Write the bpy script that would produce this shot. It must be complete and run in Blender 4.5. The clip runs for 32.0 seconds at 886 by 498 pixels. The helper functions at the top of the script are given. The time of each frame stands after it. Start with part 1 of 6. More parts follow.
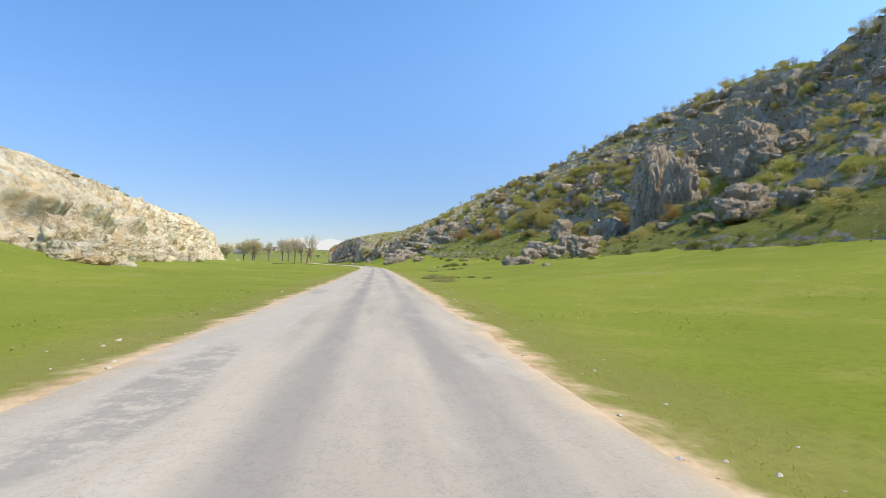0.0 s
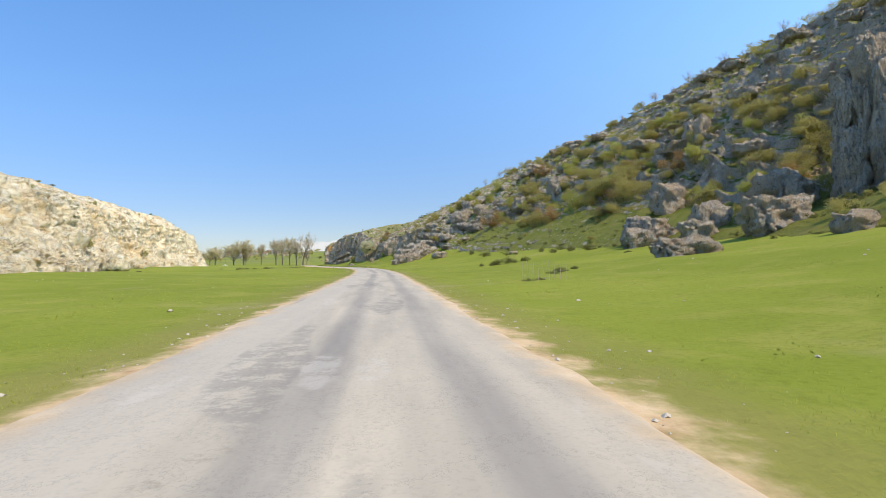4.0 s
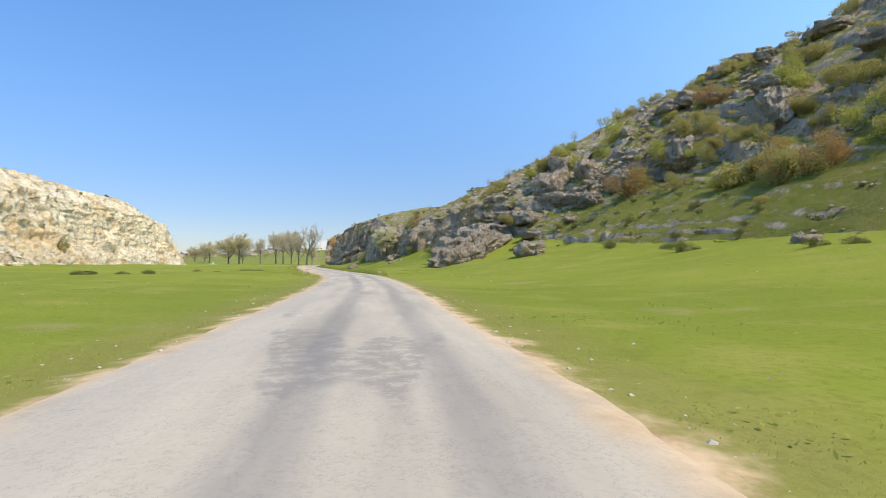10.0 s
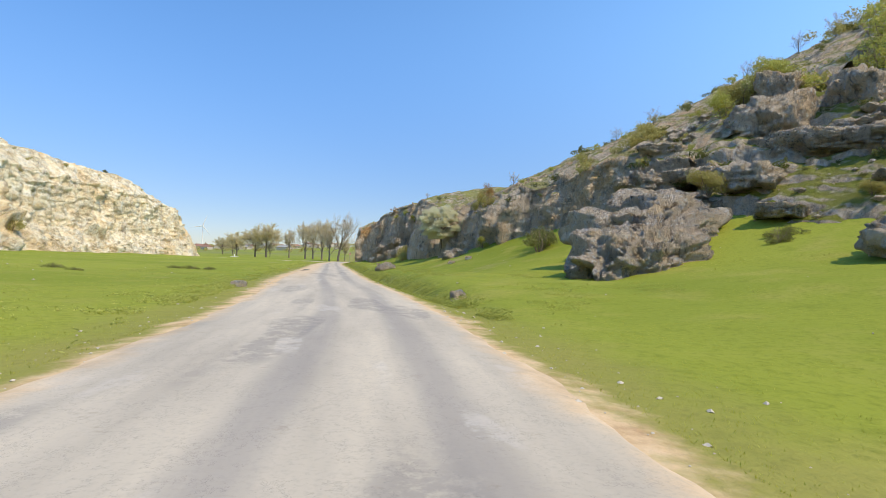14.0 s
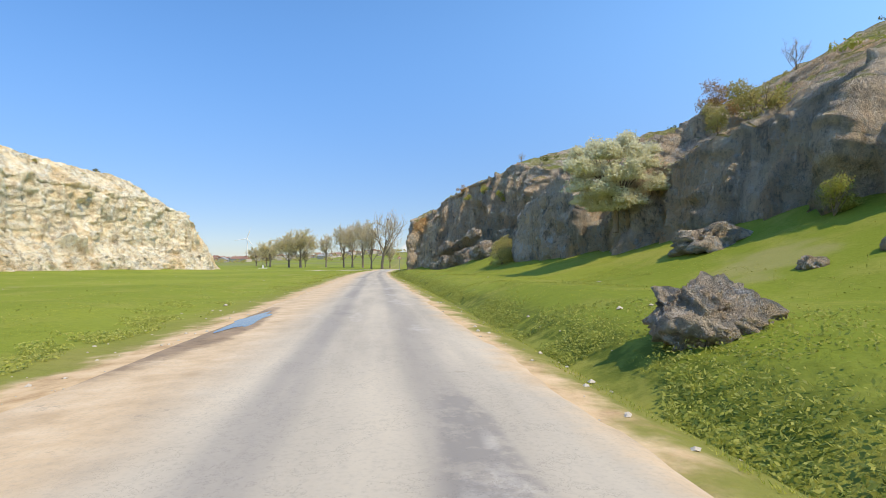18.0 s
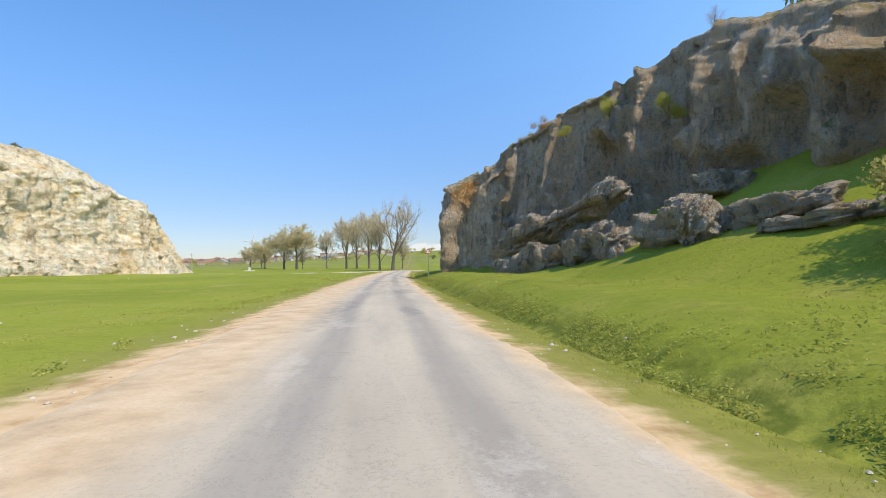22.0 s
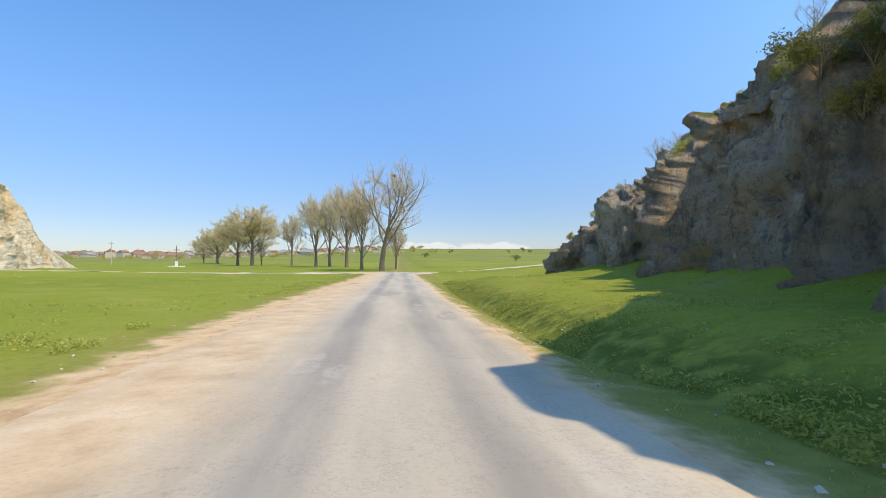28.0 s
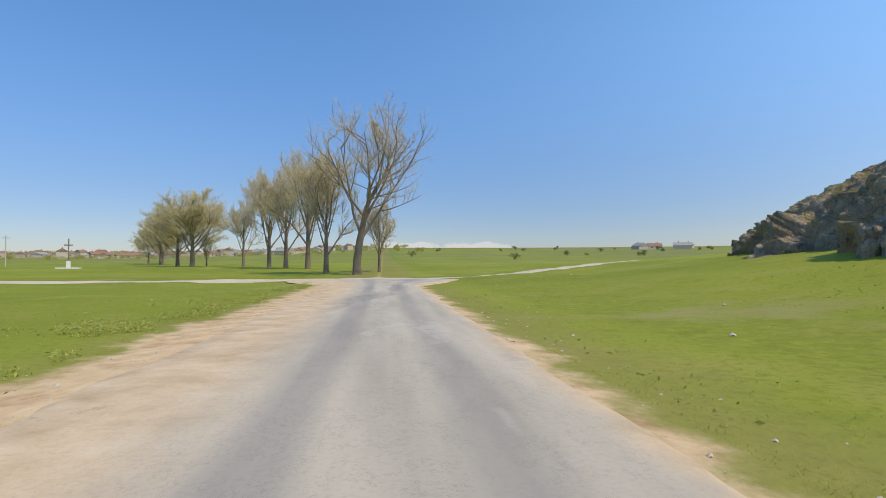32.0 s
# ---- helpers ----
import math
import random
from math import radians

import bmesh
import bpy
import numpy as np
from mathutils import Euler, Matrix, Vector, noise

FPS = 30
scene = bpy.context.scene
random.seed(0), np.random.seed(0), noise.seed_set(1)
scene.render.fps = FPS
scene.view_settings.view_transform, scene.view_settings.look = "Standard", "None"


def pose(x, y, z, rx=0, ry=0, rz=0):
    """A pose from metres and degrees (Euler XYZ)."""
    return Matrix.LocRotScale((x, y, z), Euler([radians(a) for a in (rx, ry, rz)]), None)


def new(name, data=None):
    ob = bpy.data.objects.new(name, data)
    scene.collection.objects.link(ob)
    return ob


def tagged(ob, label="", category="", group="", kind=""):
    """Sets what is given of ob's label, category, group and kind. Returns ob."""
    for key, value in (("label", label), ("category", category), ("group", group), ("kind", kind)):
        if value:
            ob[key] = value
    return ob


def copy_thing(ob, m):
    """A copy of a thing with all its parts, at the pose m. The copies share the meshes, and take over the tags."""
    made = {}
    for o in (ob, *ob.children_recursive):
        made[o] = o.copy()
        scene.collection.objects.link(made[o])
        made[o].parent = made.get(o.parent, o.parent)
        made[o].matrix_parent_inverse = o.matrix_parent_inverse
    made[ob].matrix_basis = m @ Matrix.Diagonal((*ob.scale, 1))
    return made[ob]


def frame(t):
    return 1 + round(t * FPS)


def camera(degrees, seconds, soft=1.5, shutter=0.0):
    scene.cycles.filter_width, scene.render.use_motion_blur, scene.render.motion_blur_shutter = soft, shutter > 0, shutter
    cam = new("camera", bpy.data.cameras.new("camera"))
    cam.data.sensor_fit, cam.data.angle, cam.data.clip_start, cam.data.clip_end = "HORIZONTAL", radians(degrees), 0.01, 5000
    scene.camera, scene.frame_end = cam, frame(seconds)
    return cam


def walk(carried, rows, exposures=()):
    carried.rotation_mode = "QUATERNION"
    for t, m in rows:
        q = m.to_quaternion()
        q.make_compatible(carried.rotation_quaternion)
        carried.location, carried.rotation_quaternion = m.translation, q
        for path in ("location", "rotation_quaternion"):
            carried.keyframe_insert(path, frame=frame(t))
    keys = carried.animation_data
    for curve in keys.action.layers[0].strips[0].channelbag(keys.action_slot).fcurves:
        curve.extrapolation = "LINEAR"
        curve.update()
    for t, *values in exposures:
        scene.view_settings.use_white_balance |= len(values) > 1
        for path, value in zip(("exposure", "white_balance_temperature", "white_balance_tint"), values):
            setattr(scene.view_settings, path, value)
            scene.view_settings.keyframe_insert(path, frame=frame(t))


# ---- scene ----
cam = camera(78.3, 32.0, soft=0.8)
PATH = [
    (0.0, pose(-0.00, -1.09, 1.35, 91.62, -1.38, -6.09)),
    (0.5, pose(-0.04, 6.44, 1.35, 91.79, -1.69, -5.99)),
    (1.0, pose(-0.09, 13.88, 1.35, 91.52, -0.13, -5.92)),
    (1.5, pose(-0.17, 21.13, 1.35, 91.24, -0.02, -5.85)),
    (2.0, pose(-0.27, 28.19, 1.35, 91.07, 0.27, -5.81)),
    (2.5, pose(-0.36, 35.15, 1.35, 91.23, 0.27, -5.82)),
    (3.0, pose(-0.44, 42.06, 1.35, 91.08, 0.68, -5.65)),
    (3.5, pose(-0.54, 48.97, 1.35, 91.29, 1.08, -5.49)),
    (5.5, pose(-0.95, 76.65, 1.35, 91.34, -0.16, -4.89)),
    (6.0, pose(-1.12, 83.52, 1.35, 91.23, 0.41, -5.00)),
    (6.5, pose(-1.25, 90.28, 1.35, 91.19, 0.06, -5.19)),
    (7.0, pose(-1.37, 96.92, 1.35, 91.17, -0.05, -5.27)),
    (7.5, pose(-1.48, 103.54, 1.35, 91.24, -0.65, -5.27)),
    (8.0, pose(-1.58, 110.20, 1.35, 91.54, -0.27, -5.08)),
    (8.5, pose(-1.73, 116.93, 1.36, 91.30, 0.45, -4.87)),
    (9.0, pose(-1.93, 123.65, 1.36, 90.82, 0.13, -4.29)),
    (9.5, pose(-2.23, 130.27, 1.36, 91.50, -0.05, -3.59)),
    (10.0, pose(-2.60, 136.67, 1.35, 91.45, 0.04, -3.02)),
    (10.5, pose(-3.02, 142.87, 1.35, 91.48, 0.34, -2.66)),
    (11.0, pose(-3.47, 149.00, 1.35, 91.22, -0.17, -2.55)),
    (11.5, pose(-3.93, 155.08, 1.35, 91.24, -0.42, -2.28)),
    (12.0, pose(-4.43, 161.12, 1.35, 91.20, -0.79, -1.94)),
    (12.5, pose(-4.98, 167.09, 1.34, 91.61, -0.88, -1.42)),
    (13.0, pose(-5.60, 172.96, 1.34, 91.32, -0.92, -0.71)),
    (13.5, pose(-6.31, 178.76, 1.34, 91.27, -1.17, 0.35)),
    (14.0, pose(-7.11, 184.54, 1.34, 91.38, -1.88, 1.20)),
    (14.5, pose(-7.97, 190.38, 1.35, 91.59, -2.02, 2.12)),
    (16.5, pose(-13.57, 213.18, 1.36, 91.11, -0.62, 4.89)),
    (17.0, pose(-14.75, 219.02, 1.36, 90.95, -0.01, 5.28)),
    (17.5, pose(-15.95, 224.81, 1.35, 91.65, 0.06, 5.33)),
    (18.0, pose(-17.15, 230.45, 1.34, 91.71, 0.46, 5.68)),
    (18.5, pose(-18.38, 235.93, 1.34, 91.51, 0.99, 6.37)),
    (19.0, pose(-19.62, 241.27, 1.34, 91.49, 1.10, 6.83)),
    (19.5, pose(-20.85, 246.51, 1.34, 91.70, 0.79, 6.81)),
    (20.0, pose(-22.05, 251.72, 1.35, 91.99, 0.34, 6.71)),
    (20.5, pose(-23.22, 256.87, 1.35, 91.54, 1.39, 6.72)),
    (21.0, pose(-24.37, 261.88, 1.35, 91.22, 1.34, 6.72)),
    (21.5, pose(-25.53, 266.73, 1.36, 91.56, 1.63, 6.72)),
    (22.0, pose(-26.68, 271.52, 1.36, 91.67, 1.21, 6.56)),
    (22.5, pose(-27.82, 276.32, 1.36, 91.81, 0.87, 6.34)),
    (23.0, pose(-28.93, 281.06, 1.35, 91.61, 1.35, 6.17)),
    (23.5, pose(-30.01, 285.62, 1.35, 92.03, -0.38, 6.16)),
    (24.0, pose(-31.10, 290.18, 1.35, 91.36, 0.04, 6.31)),
    (24.5, pose(-32.21, 294.83, 1.35, 91.90, 1.16, 6.49)),
    (25.0, pose(-33.31, 299.47, 1.35, 91.48, 0.80, 6.27)),
    (25.5, pose(-34.36, 304.08, 1.35, 91.86, 0.62, 5.86)),
    (27.5, pose(-38.29, 323.18, 1.35, 91.57, -1.14, 4.95)),
    (28.0, pose(-39.26, 328.18, 1.35, 91.61, -0.10, 5.04)),
    (28.5, pose(-40.23, 333.33, 1.35, 91.46, 0.35, 5.04)),
    (29.0, pose(-41.16, 338.31, 1.35, 90.86, 0.17, 4.83)),
    (29.5, pose(-42.02, 343.03, 1.35, 91.79, -0.17, 4.55)),
    (30.0, pose(-42.80, 347.66, 1.35, 92.12, 0.06, 4.40)),
    (30.5, pose(-43.62, 352.40, 1.35, 91.51, -0.23, 4.25)),
    (31.0, pose(-44.46, 357.27, 1.35, 91.39, -0.83, 4.05)),
    (31.5, pose(-45.27, 362.08, 1.35, 91.64, -0.87, 3.48)),
    (32.0, pose(-46.03, 366.75, 1.36, 91.58, 0.08, 3.29)),
]
walk(cam, PATH, [(0, 0.0, 7300, 10), (20, 0.0, 7300, 10), (25, 0.1, 7300, 10), (28, 0.0, 7300, 10), (29, -0.12, 7300, 10), (30, -0.18, 7300, 10), (31, -0.16, 7300, 10), (32, -0.36, 7300, 10)])

# the line that the car follows
LINE = [(0.0, 0.0), (-0.2, 24.7), (-0.5, 49.4), (-0.9, 74.1), (-1.4, 98.8), (-2.0, 123.5), (-3.4, 148.1), (-5.6, 172.7), (-9.3, 197.1), (-15.2, 221.1), (-20.7, 245.2), (-26.2, 269.3), (-31.8, 293.3), (-37.0, 317.5), (-41.8, 341.7), (-45.9, 366.1), (-50.0, 390.4), (-54.1, 414.8)]

# ---- world, sun and exposure ----
SUN_WAY = Vector((0.500, -0.305, 0.811)).normalized()
world = bpy.data.worlds.new("sky")
scene.world = world
world.use_nodes = True
wn = world.node_tree
sky = wn.nodes.new("ShaderNodeTexSky")
sky.sky_type = "NISHITA"
sky.sun_disc = False
sky.sun_elevation = math.asin(SUN_WAY.z)
sky.sun_rotation = math.atan2(SUN_WAY.x, SUN_WAY.y)
sky.altitude, sky.air_density, sky.dust_density, sky.ozone_density = 1200, 1.0, 0.25, 2.0
wn.nodes["Background"].inputs["Strength"].default_value = 0.258
tone = wn.nodes.new("ShaderNodeHueSaturation")
tone.inputs["Saturation"].default_value = 1.28
wn.links.new(sky.outputs[0], tone.inputs["Color"])
tint = wn.nodes.new("ShaderNodeMix")
tint.data_type, tint.blend_type = "RGBA", "MULTIPLY"
tint.inputs[0].default_value = 1.0
wn.links.new(tone.outputs[0], tint.inputs[6])


def world_math(op, *values):
    m = wn.nodes.new("ShaderNodeMath")
    m.operation = op
    for i, v in enumerate(values):
        if isinstance(v, (int, float)):
            m.inputs[i].default_value = v
        else:
            wn.links.new(v, m.inputs[i])
    return m.outputs[0]


def world_span(v, lo, hi, a, b):
    m = wn.nodes.new("ShaderNodeMapRange")
    m.interpolation_type = "SMOOTHSTEP"
    for i, x in enumerate((lo, hi, a, b)):
        m.inputs[i + 1].default_value = x
    wn.links.new(v, m.inputs[0])
    return m.outputs[0]


# a low bank of small cumulus over the far plain
way = wn.nodes.new("ShaderNodeTexCoord").outputs["Generated"]
axes = wn.nodes.new("ShaderNodeSeparateXYZ")
wn.links.new(way, axes.inputs[0])
# clear dry air: the haze towards the horizon stays blue
fade = wn.nodes.new("ShaderNodeMix")
fade.data_type = "RGBA"
fade.inputs[6].default_value, fade.inputs[7].default_value = (0.30, 0.32, 0.43, 1), (1.07, 0.965, 1.01, 1)
wn.links.new(world_span(axes.outputs[2], -0.05, 0.42, 0, 1), fade.inputs[0])
wn.links.new(fade.outputs[2], tint.inputs[7])
# the sky pales and brightens towards the sun
toward = wn.nodes.new("ShaderNodeVectorMath")
toward.operation = "DOT_PRODUCT"
toward.inputs[1].default_value = SUN_WAY
wn.links.new(way, toward.inputs[0])
glare = wn.nodes.new("ShaderNodeMix")
glare.data_type, glare.blend_type = "RGBA", "MULTIPLY"
glare.inputs[7].default_value = (2.15, 1.75, 1.45, 1)
wn.links.new(world_span(toward.outputs["Value"], -0.25, 0.65, 0, 1), glare.inputs[0])
wn.links.new(tint.outputs[2], glare.inputs[6])
bank = wn.nodes.new("ShaderNodeMapping")
bank.inputs["Scale"].default_value = (1, 1, 2.2)
wn.links.new(way, bank.inputs["Vector"])
puffs = wn.nodes.new("ShaderNodeTexNoise")
puffs.inputs["Scale"].default_value, puffs.inputs["Detail"].default_value = 26.0, 6.0
wn.links.new(bank.outputs[0], puffs.inputs["Vector"])
azimuth = world_math("ARCTAN2", axes.outputs[0], axes.outputs[1])
edge = world_math("MULTIPLY", world_span(azimuth, -0.24, -0.14, 0, 1), world_span(azimuth, 0.02, 0.16, 1, 0))
low = world_math("MULTIPLY", world_span(axes.outputs[2], 0.030, 0.056, 1, 0), edge)
cloud = world_span(world_math("MULTIPLY", puffs.outputs[0], low), 0.30, 0.44, 0, 0.8)
clouds = wn.nodes.new("ShaderNodeMix")
clouds.data_type = "RGBA"
clouds.inputs[7].default_value = (3.3, 3.45, 3.8, 1)
wn.links.new(cloud, clouds.inputs[0])
wn.links.new(glare.outputs[2], clouds.inputs[6])
wn.links.new(clouds.outputs[2], wn.nodes["Background"].inputs["Color"])
sun_lamp = new("sun", bpy.data.lights.new("sun", "SUN"))
sun_lamp.data.energy, sun_lamp.data.angle, sun_lamp.data.color = 3.85, radians(0.53), (1.0, 0.87, 0.67)
sun_lamp.matrix_world = SUN_WAY.to_track_quat("Z", "Y").to_matrix().to_4x4()
scene.view_settings.exposure = 0.0


# ---- numbers: noise, the road's line ----
def hashed(ix, iy, iz, seed):
    h = (ix * 374761393 + iy * 668265263 + iz * 2147483647 + seed * 1274126177) & 0xFFFFFFFF
    h = ((h ^ (h >> 13)) * 1274126177) & 0xFFFFFFFF
    h = ((h ^ (h >> 16)) * 2246822519) & 0xFFFFFFFF
    return ((h ^ (h >> 15)) & 0xFFFFFF) / float(0xFFFFFF)


def vnoise(p, seed=0):
    """Smooth noise from -1 to 1 at points p (..., 3)."""
    p = np.asarray(p, float)
    i = np.floor(p).astype(np.int64)
    f = p - i
    f = f * f * (3 - 2 * f)
    out = 0.0
    for dx in (0, 1):
        for dy in (0, 1):
            for dz in (0, 1):
                w = (f[..., 0] if dx else 1 - f[..., 0]) * (f[..., 1] if dy else 1 - f[..., 1]) * (f[..., 2] if dz else 1 - f[..., 2])
                out = out + w * hashed(i[..., 0] + dx, i[..., 1] + dy, i[..., 2] + dz, seed)
    return out * 2 - 1


def fbm(p, octaves=3, seed=0):
    total, amp = 0.0, 1.0
    for o in range(octaves):
        total = total + amp * vnoise(np.asarray(p) * 2.03**o + 17.3 * o, seed + o)
        amp *= 0.5
    return total


def ridged(p, octaves=3, seed=0):
    total, amp = 0.0, 1.0
    for o in range(octaves):
        total = total + amp * (1 - 2 * np.abs(vnoise(np.asarray(p) * 2.07**o + 9.1 * o, seed + o)))
        amp *= 0.5
    return total


def smooth(a, b, x):
    t = np.clip((np.asarray(x, float) - a) / (b - a), 0, 1)
    return t * t * (3 - 2 * t)


# The line along which the car drives, every 25 m or so.
_lx, _ly = np.array(LINE, float).T


def _spline(v, t):
    m = np.gradient(v)
    i = np.clip(np.floor(t).astype(int), 0, len(v) - 2)
    f = t - i
    return (2 * f**3 - 3 * f**2 + 1) * v[i] + (f**3 - 2 * f**2 + f) * m[i] + (3 * f**2 - 2 * f**3) * v[i + 1] + (f**3 - f**2) * m[i + 1]


_t = np.linspace(0, len(LINE) - 1, 800)
_x, _y = _spline(_lx, _t), _spline(_ly, _t)
_s = np.r_[0, np.cumsum(np.hypot(np.diff(_x), np.diff(_y)))]
_hx, _hy = np.gradient(_x, _s), np.gradient(_y, _s)
_x, _y, _s, _hx, _hy = [np.concatenate(q) for q in (
    ([_x[0] - 5000 * _hx[0]], _x, [_x[-1] + 5000 * _hx[-1]]), ([_y[0] - 5000 * _hy[0]], _y, [_y[-1] + 5000 * _hy[-1]]),
    ([-5000], _s, [_s[-1] + 5000]), ([_hx[0]], _hx, [_hx[-1]]), ([_hy[0]], _hy, [_hy[-1]]))]


def place(s, d, z=0.0):
    """World points at s metres along the drive, d metres to its right, z up."""
    s, d, z = np.broadcast_arrays(np.asarray(s, float), np.asarray(d, float), np.asarray(z, float))
    hx, hy = np.interp(s, _s, _hx), np.interp(s, _s, _hy)
    return np.stack([np.interp(s, _s, _x) + d * hy, np.interp(s, _s, _y) - d * hx, z], -1)


def heading(s):
    return math.degrees(math.atan2(-np.interp(s, _s, _hx), np.interp(s, _s, _hy)))


# ---- meshes ----
def mesh_from(name, verts, faces, material=None, flat=False, attrs=None):
    verts, faces = np.asarray(verts, np.float32).reshape(-1, 3), np.asarray(faces, np.int32)
    me = bpy.data.meshes.new(name)
    n = faces.shape[1]
    me.vertices.add(len(verts))
    me.vertices.foreach_set("co", verts.ravel())
    me.loops.add(faces.size)
    me.loops.foreach_set("vertex_index", faces.ravel())
    me.polygons.add(len(faces))
    me.polygons.foreach_set("loop_start", np.arange(0, faces.size, n, dtype=np.int32))
    me.polygons.foreach_set("use_smooth", np.full(len(faces), not flat))
    for key, values in (attrs or {}).items():
        me.attributes.new(key, "FLOAT", "POINT").data.foreach_set("value", np.asarray(values, np.float32).ravel())
    me.update(calc_edges=True)
    if material:
        me.materials.append(material)
    return me


def grid_faces(nu, nv):
    a = (np.arange(nu - 1)[:, None] * nv + np.arange(nv - 1)[None]).ravel()
    return np.stack([a, a + nv, a + nv + 1, a + 1], -1)


def mesh_object(name, me, parent=None, label=""):
    ob = new(name, me)
    ob.parent = parent
    return tagged(ob, label) if label else ob


def part(name, bm, material, parent, label="", flat=True):
    """A bmesh as one mesh object under a thing or a part."""
    me = bpy.data.meshes.new(name)
    bm.normal_update()
    bm.to_mesh(me)
    bm.free()
    if not flat:
        me.polygons.foreach_set("use_smooth", np.ones(len(me.polygons), bool))
    me.materials.append(material)
    return mesh_object(name, me, parent, label)


def box(bm, x0, x1, y0, y1, z0, z1, bevel=0.0):
    made = bmesh.ops.create_cube(bm, size=1.0)["verts"]
    bmesh.ops.transform(bm, matrix=Matrix.LocRotScale(((x0 + x1) / 2, (y0 + y1) / 2, (z0 + z1) / 2), None, (x1 - x0, y1 - y0, z1 - z0)), verts=made)
    if bevel:
        bmesh.ops.bevel(bm, geom=list({e for v in made for e in v.link_edges}), offset=bevel, segments=2, affect="EDGES")
    return made


def tube(points, radii, sides=6):
    """Vertices and quads of a tapered tube along points."""
    pts, vs, fs = np.asarray(points, float), [], []
    way = np.gradient(pts, axis=0)
    way /= np.linalg.norm(way, axis=1, keepdims=True) + 1e-9
    for p, w, r in zip(pts, way, radii):
        a = np.cross(w, (0.31, 0.83, 0.46))
        a /= np.linalg.norm(a) + 1e-9
        b = np.cross(w, a)
        for k in range(sides):
            t = 2 * math.pi * k / sides
            vs.append(p + r * (math.cos(t) * a + math.sin(t) * b))
    for i in range(len(pts) - 1):
        for k in range(sides):
            q = (k + 1) % sides
            fs.append((i * sides + k, i * sides + q, (i + 1) * sides + q, (i + 1) * sides + k))
    return np.array(vs), np.array(fs)


def merged(chunks):
    vs, fs, base = [], [], 0
    for v, f in chunks:
        vs.append(v)
        fs.append(f + base)
        base += len(v)
    return np.concatenate(vs), np.concatenate(fs)


# ---- materials ----
class Nodes:
    """Short hand for building a material's nodes."""

    def __init__(self, name):
        self.mat = bpy.data.materials.new(name)
        self.mat.use_nodes = True
        self.tree = self.mat.node_tree
        self.bsdf = self.tree.nodes["Principled BSDF"]

    def add(self, kind, **settings):
        node = self.tree.nodes.new(kind)
        for key, value in settings.items():
            if key in node.inputs:
                node.inputs[key].default_value = value
        return node

    def link(self, a, b):
        self.tree.links.new(a, b)
        return a

    def where(self):
        return self.add("ShaderNodeNewGeometry").outputs["Position"]

    def scaled(self, vec, scale):
        m = self.add("ShaderNodeMapping")
        m.inputs["Scale"].default_value = scale
        self.link(vec, m.inputs["Vector"])
        return m.outputs[0]

    def noise(self, vec, scale, detail=4.0, rough=0.55):
        n = self.add("ShaderNodeTexNoise", Scale=scale, Detail=detail, Roughness=rough)
        self.link(vec, n.inputs["Vector"])
        return n.outputs["Fac"]

    def ramp(self, fac, stops):
        r = self.add("ShaderNodeValToRGB")
        els = r.color_ramp.elements
        while len(els) < len(stops):
            els.new(0.5)
        for e, (pos, col) in zip(els, stops):
            e.position, e.color = pos, (*col, 1) if len(col) == 3 else col
        self.link(fac, r.inputs[0])
        return r.outputs[0]

    def math(self, op, a, b=0.0, c=None):
        m = self.add("ShaderNodeMath")
        m.operation = op
        for i, v in enumerate((a, b) if c is None else (a, b, c)):
            if isinstance(v, (int, float)):
                m.inputs[i].default_value = v
            else:
                self.link(v, m.inputs[i])
        return m.outputs[0]

    def span(self, v, lo, hi, a=0.0, b=1.0):
        m = self.add("ShaderNodeMapRange")
        m.interpolation_type = "SMOOTHSTEP"
        for key, x in (("From Min", lo), ("From Max", hi), ("To Min", a), ("To Max", b)):
            m.inputs[key].default_value = x
        self.link(v, m.inputs["Value"])
        return m.outputs[0]

    def mix(self, fac, a, b):
        m = self.add("ShaderNodeMix")
        m.data_type = "RGBA"
        for i, v in ((0, fac), (6, a), (7, b)):
            if isinstance(v, (int, float)):
                m.inputs[i].default_value = v
            elif isinstance(v, tuple):
                m.inputs[i].default_value = (*v, 1)
            else:
                self.link(v, m.inputs[i])
        return m.outputs[2]

    def attr(self, name):
        a = self.add("ShaderNodeAttribute")
        a.attribute_name = name
        return a.outputs["Fac"]

    def done(self, colour, rough=0.9, bump=None, strength=0.5, distance=0.05, spec=0.2):
        if isinstance(colour, tuple):
            self.bsdf.inputs["Base Color"].default_value = (*colour, 1)
        else:
            self.link(colour, self.bsdf.inputs["Base Color"])
        if isinstance(rough, float):
            self.bsdf.inputs["Roughness"].default_value = rough
        else:
            self.link(rough, self.bsdf.inputs["Roughness"])
        self.bsdf.inputs["Specular IOR Level"].default_value = spec
        if bump is not None:
            b = self.add("ShaderNodeBump", Strength=strength, Distance=distance)
            self.link(bump, b.inputs["Height"])
            self.link(b.outputs[0], self.bsdf.inputs["Normal"])
        return self.mat


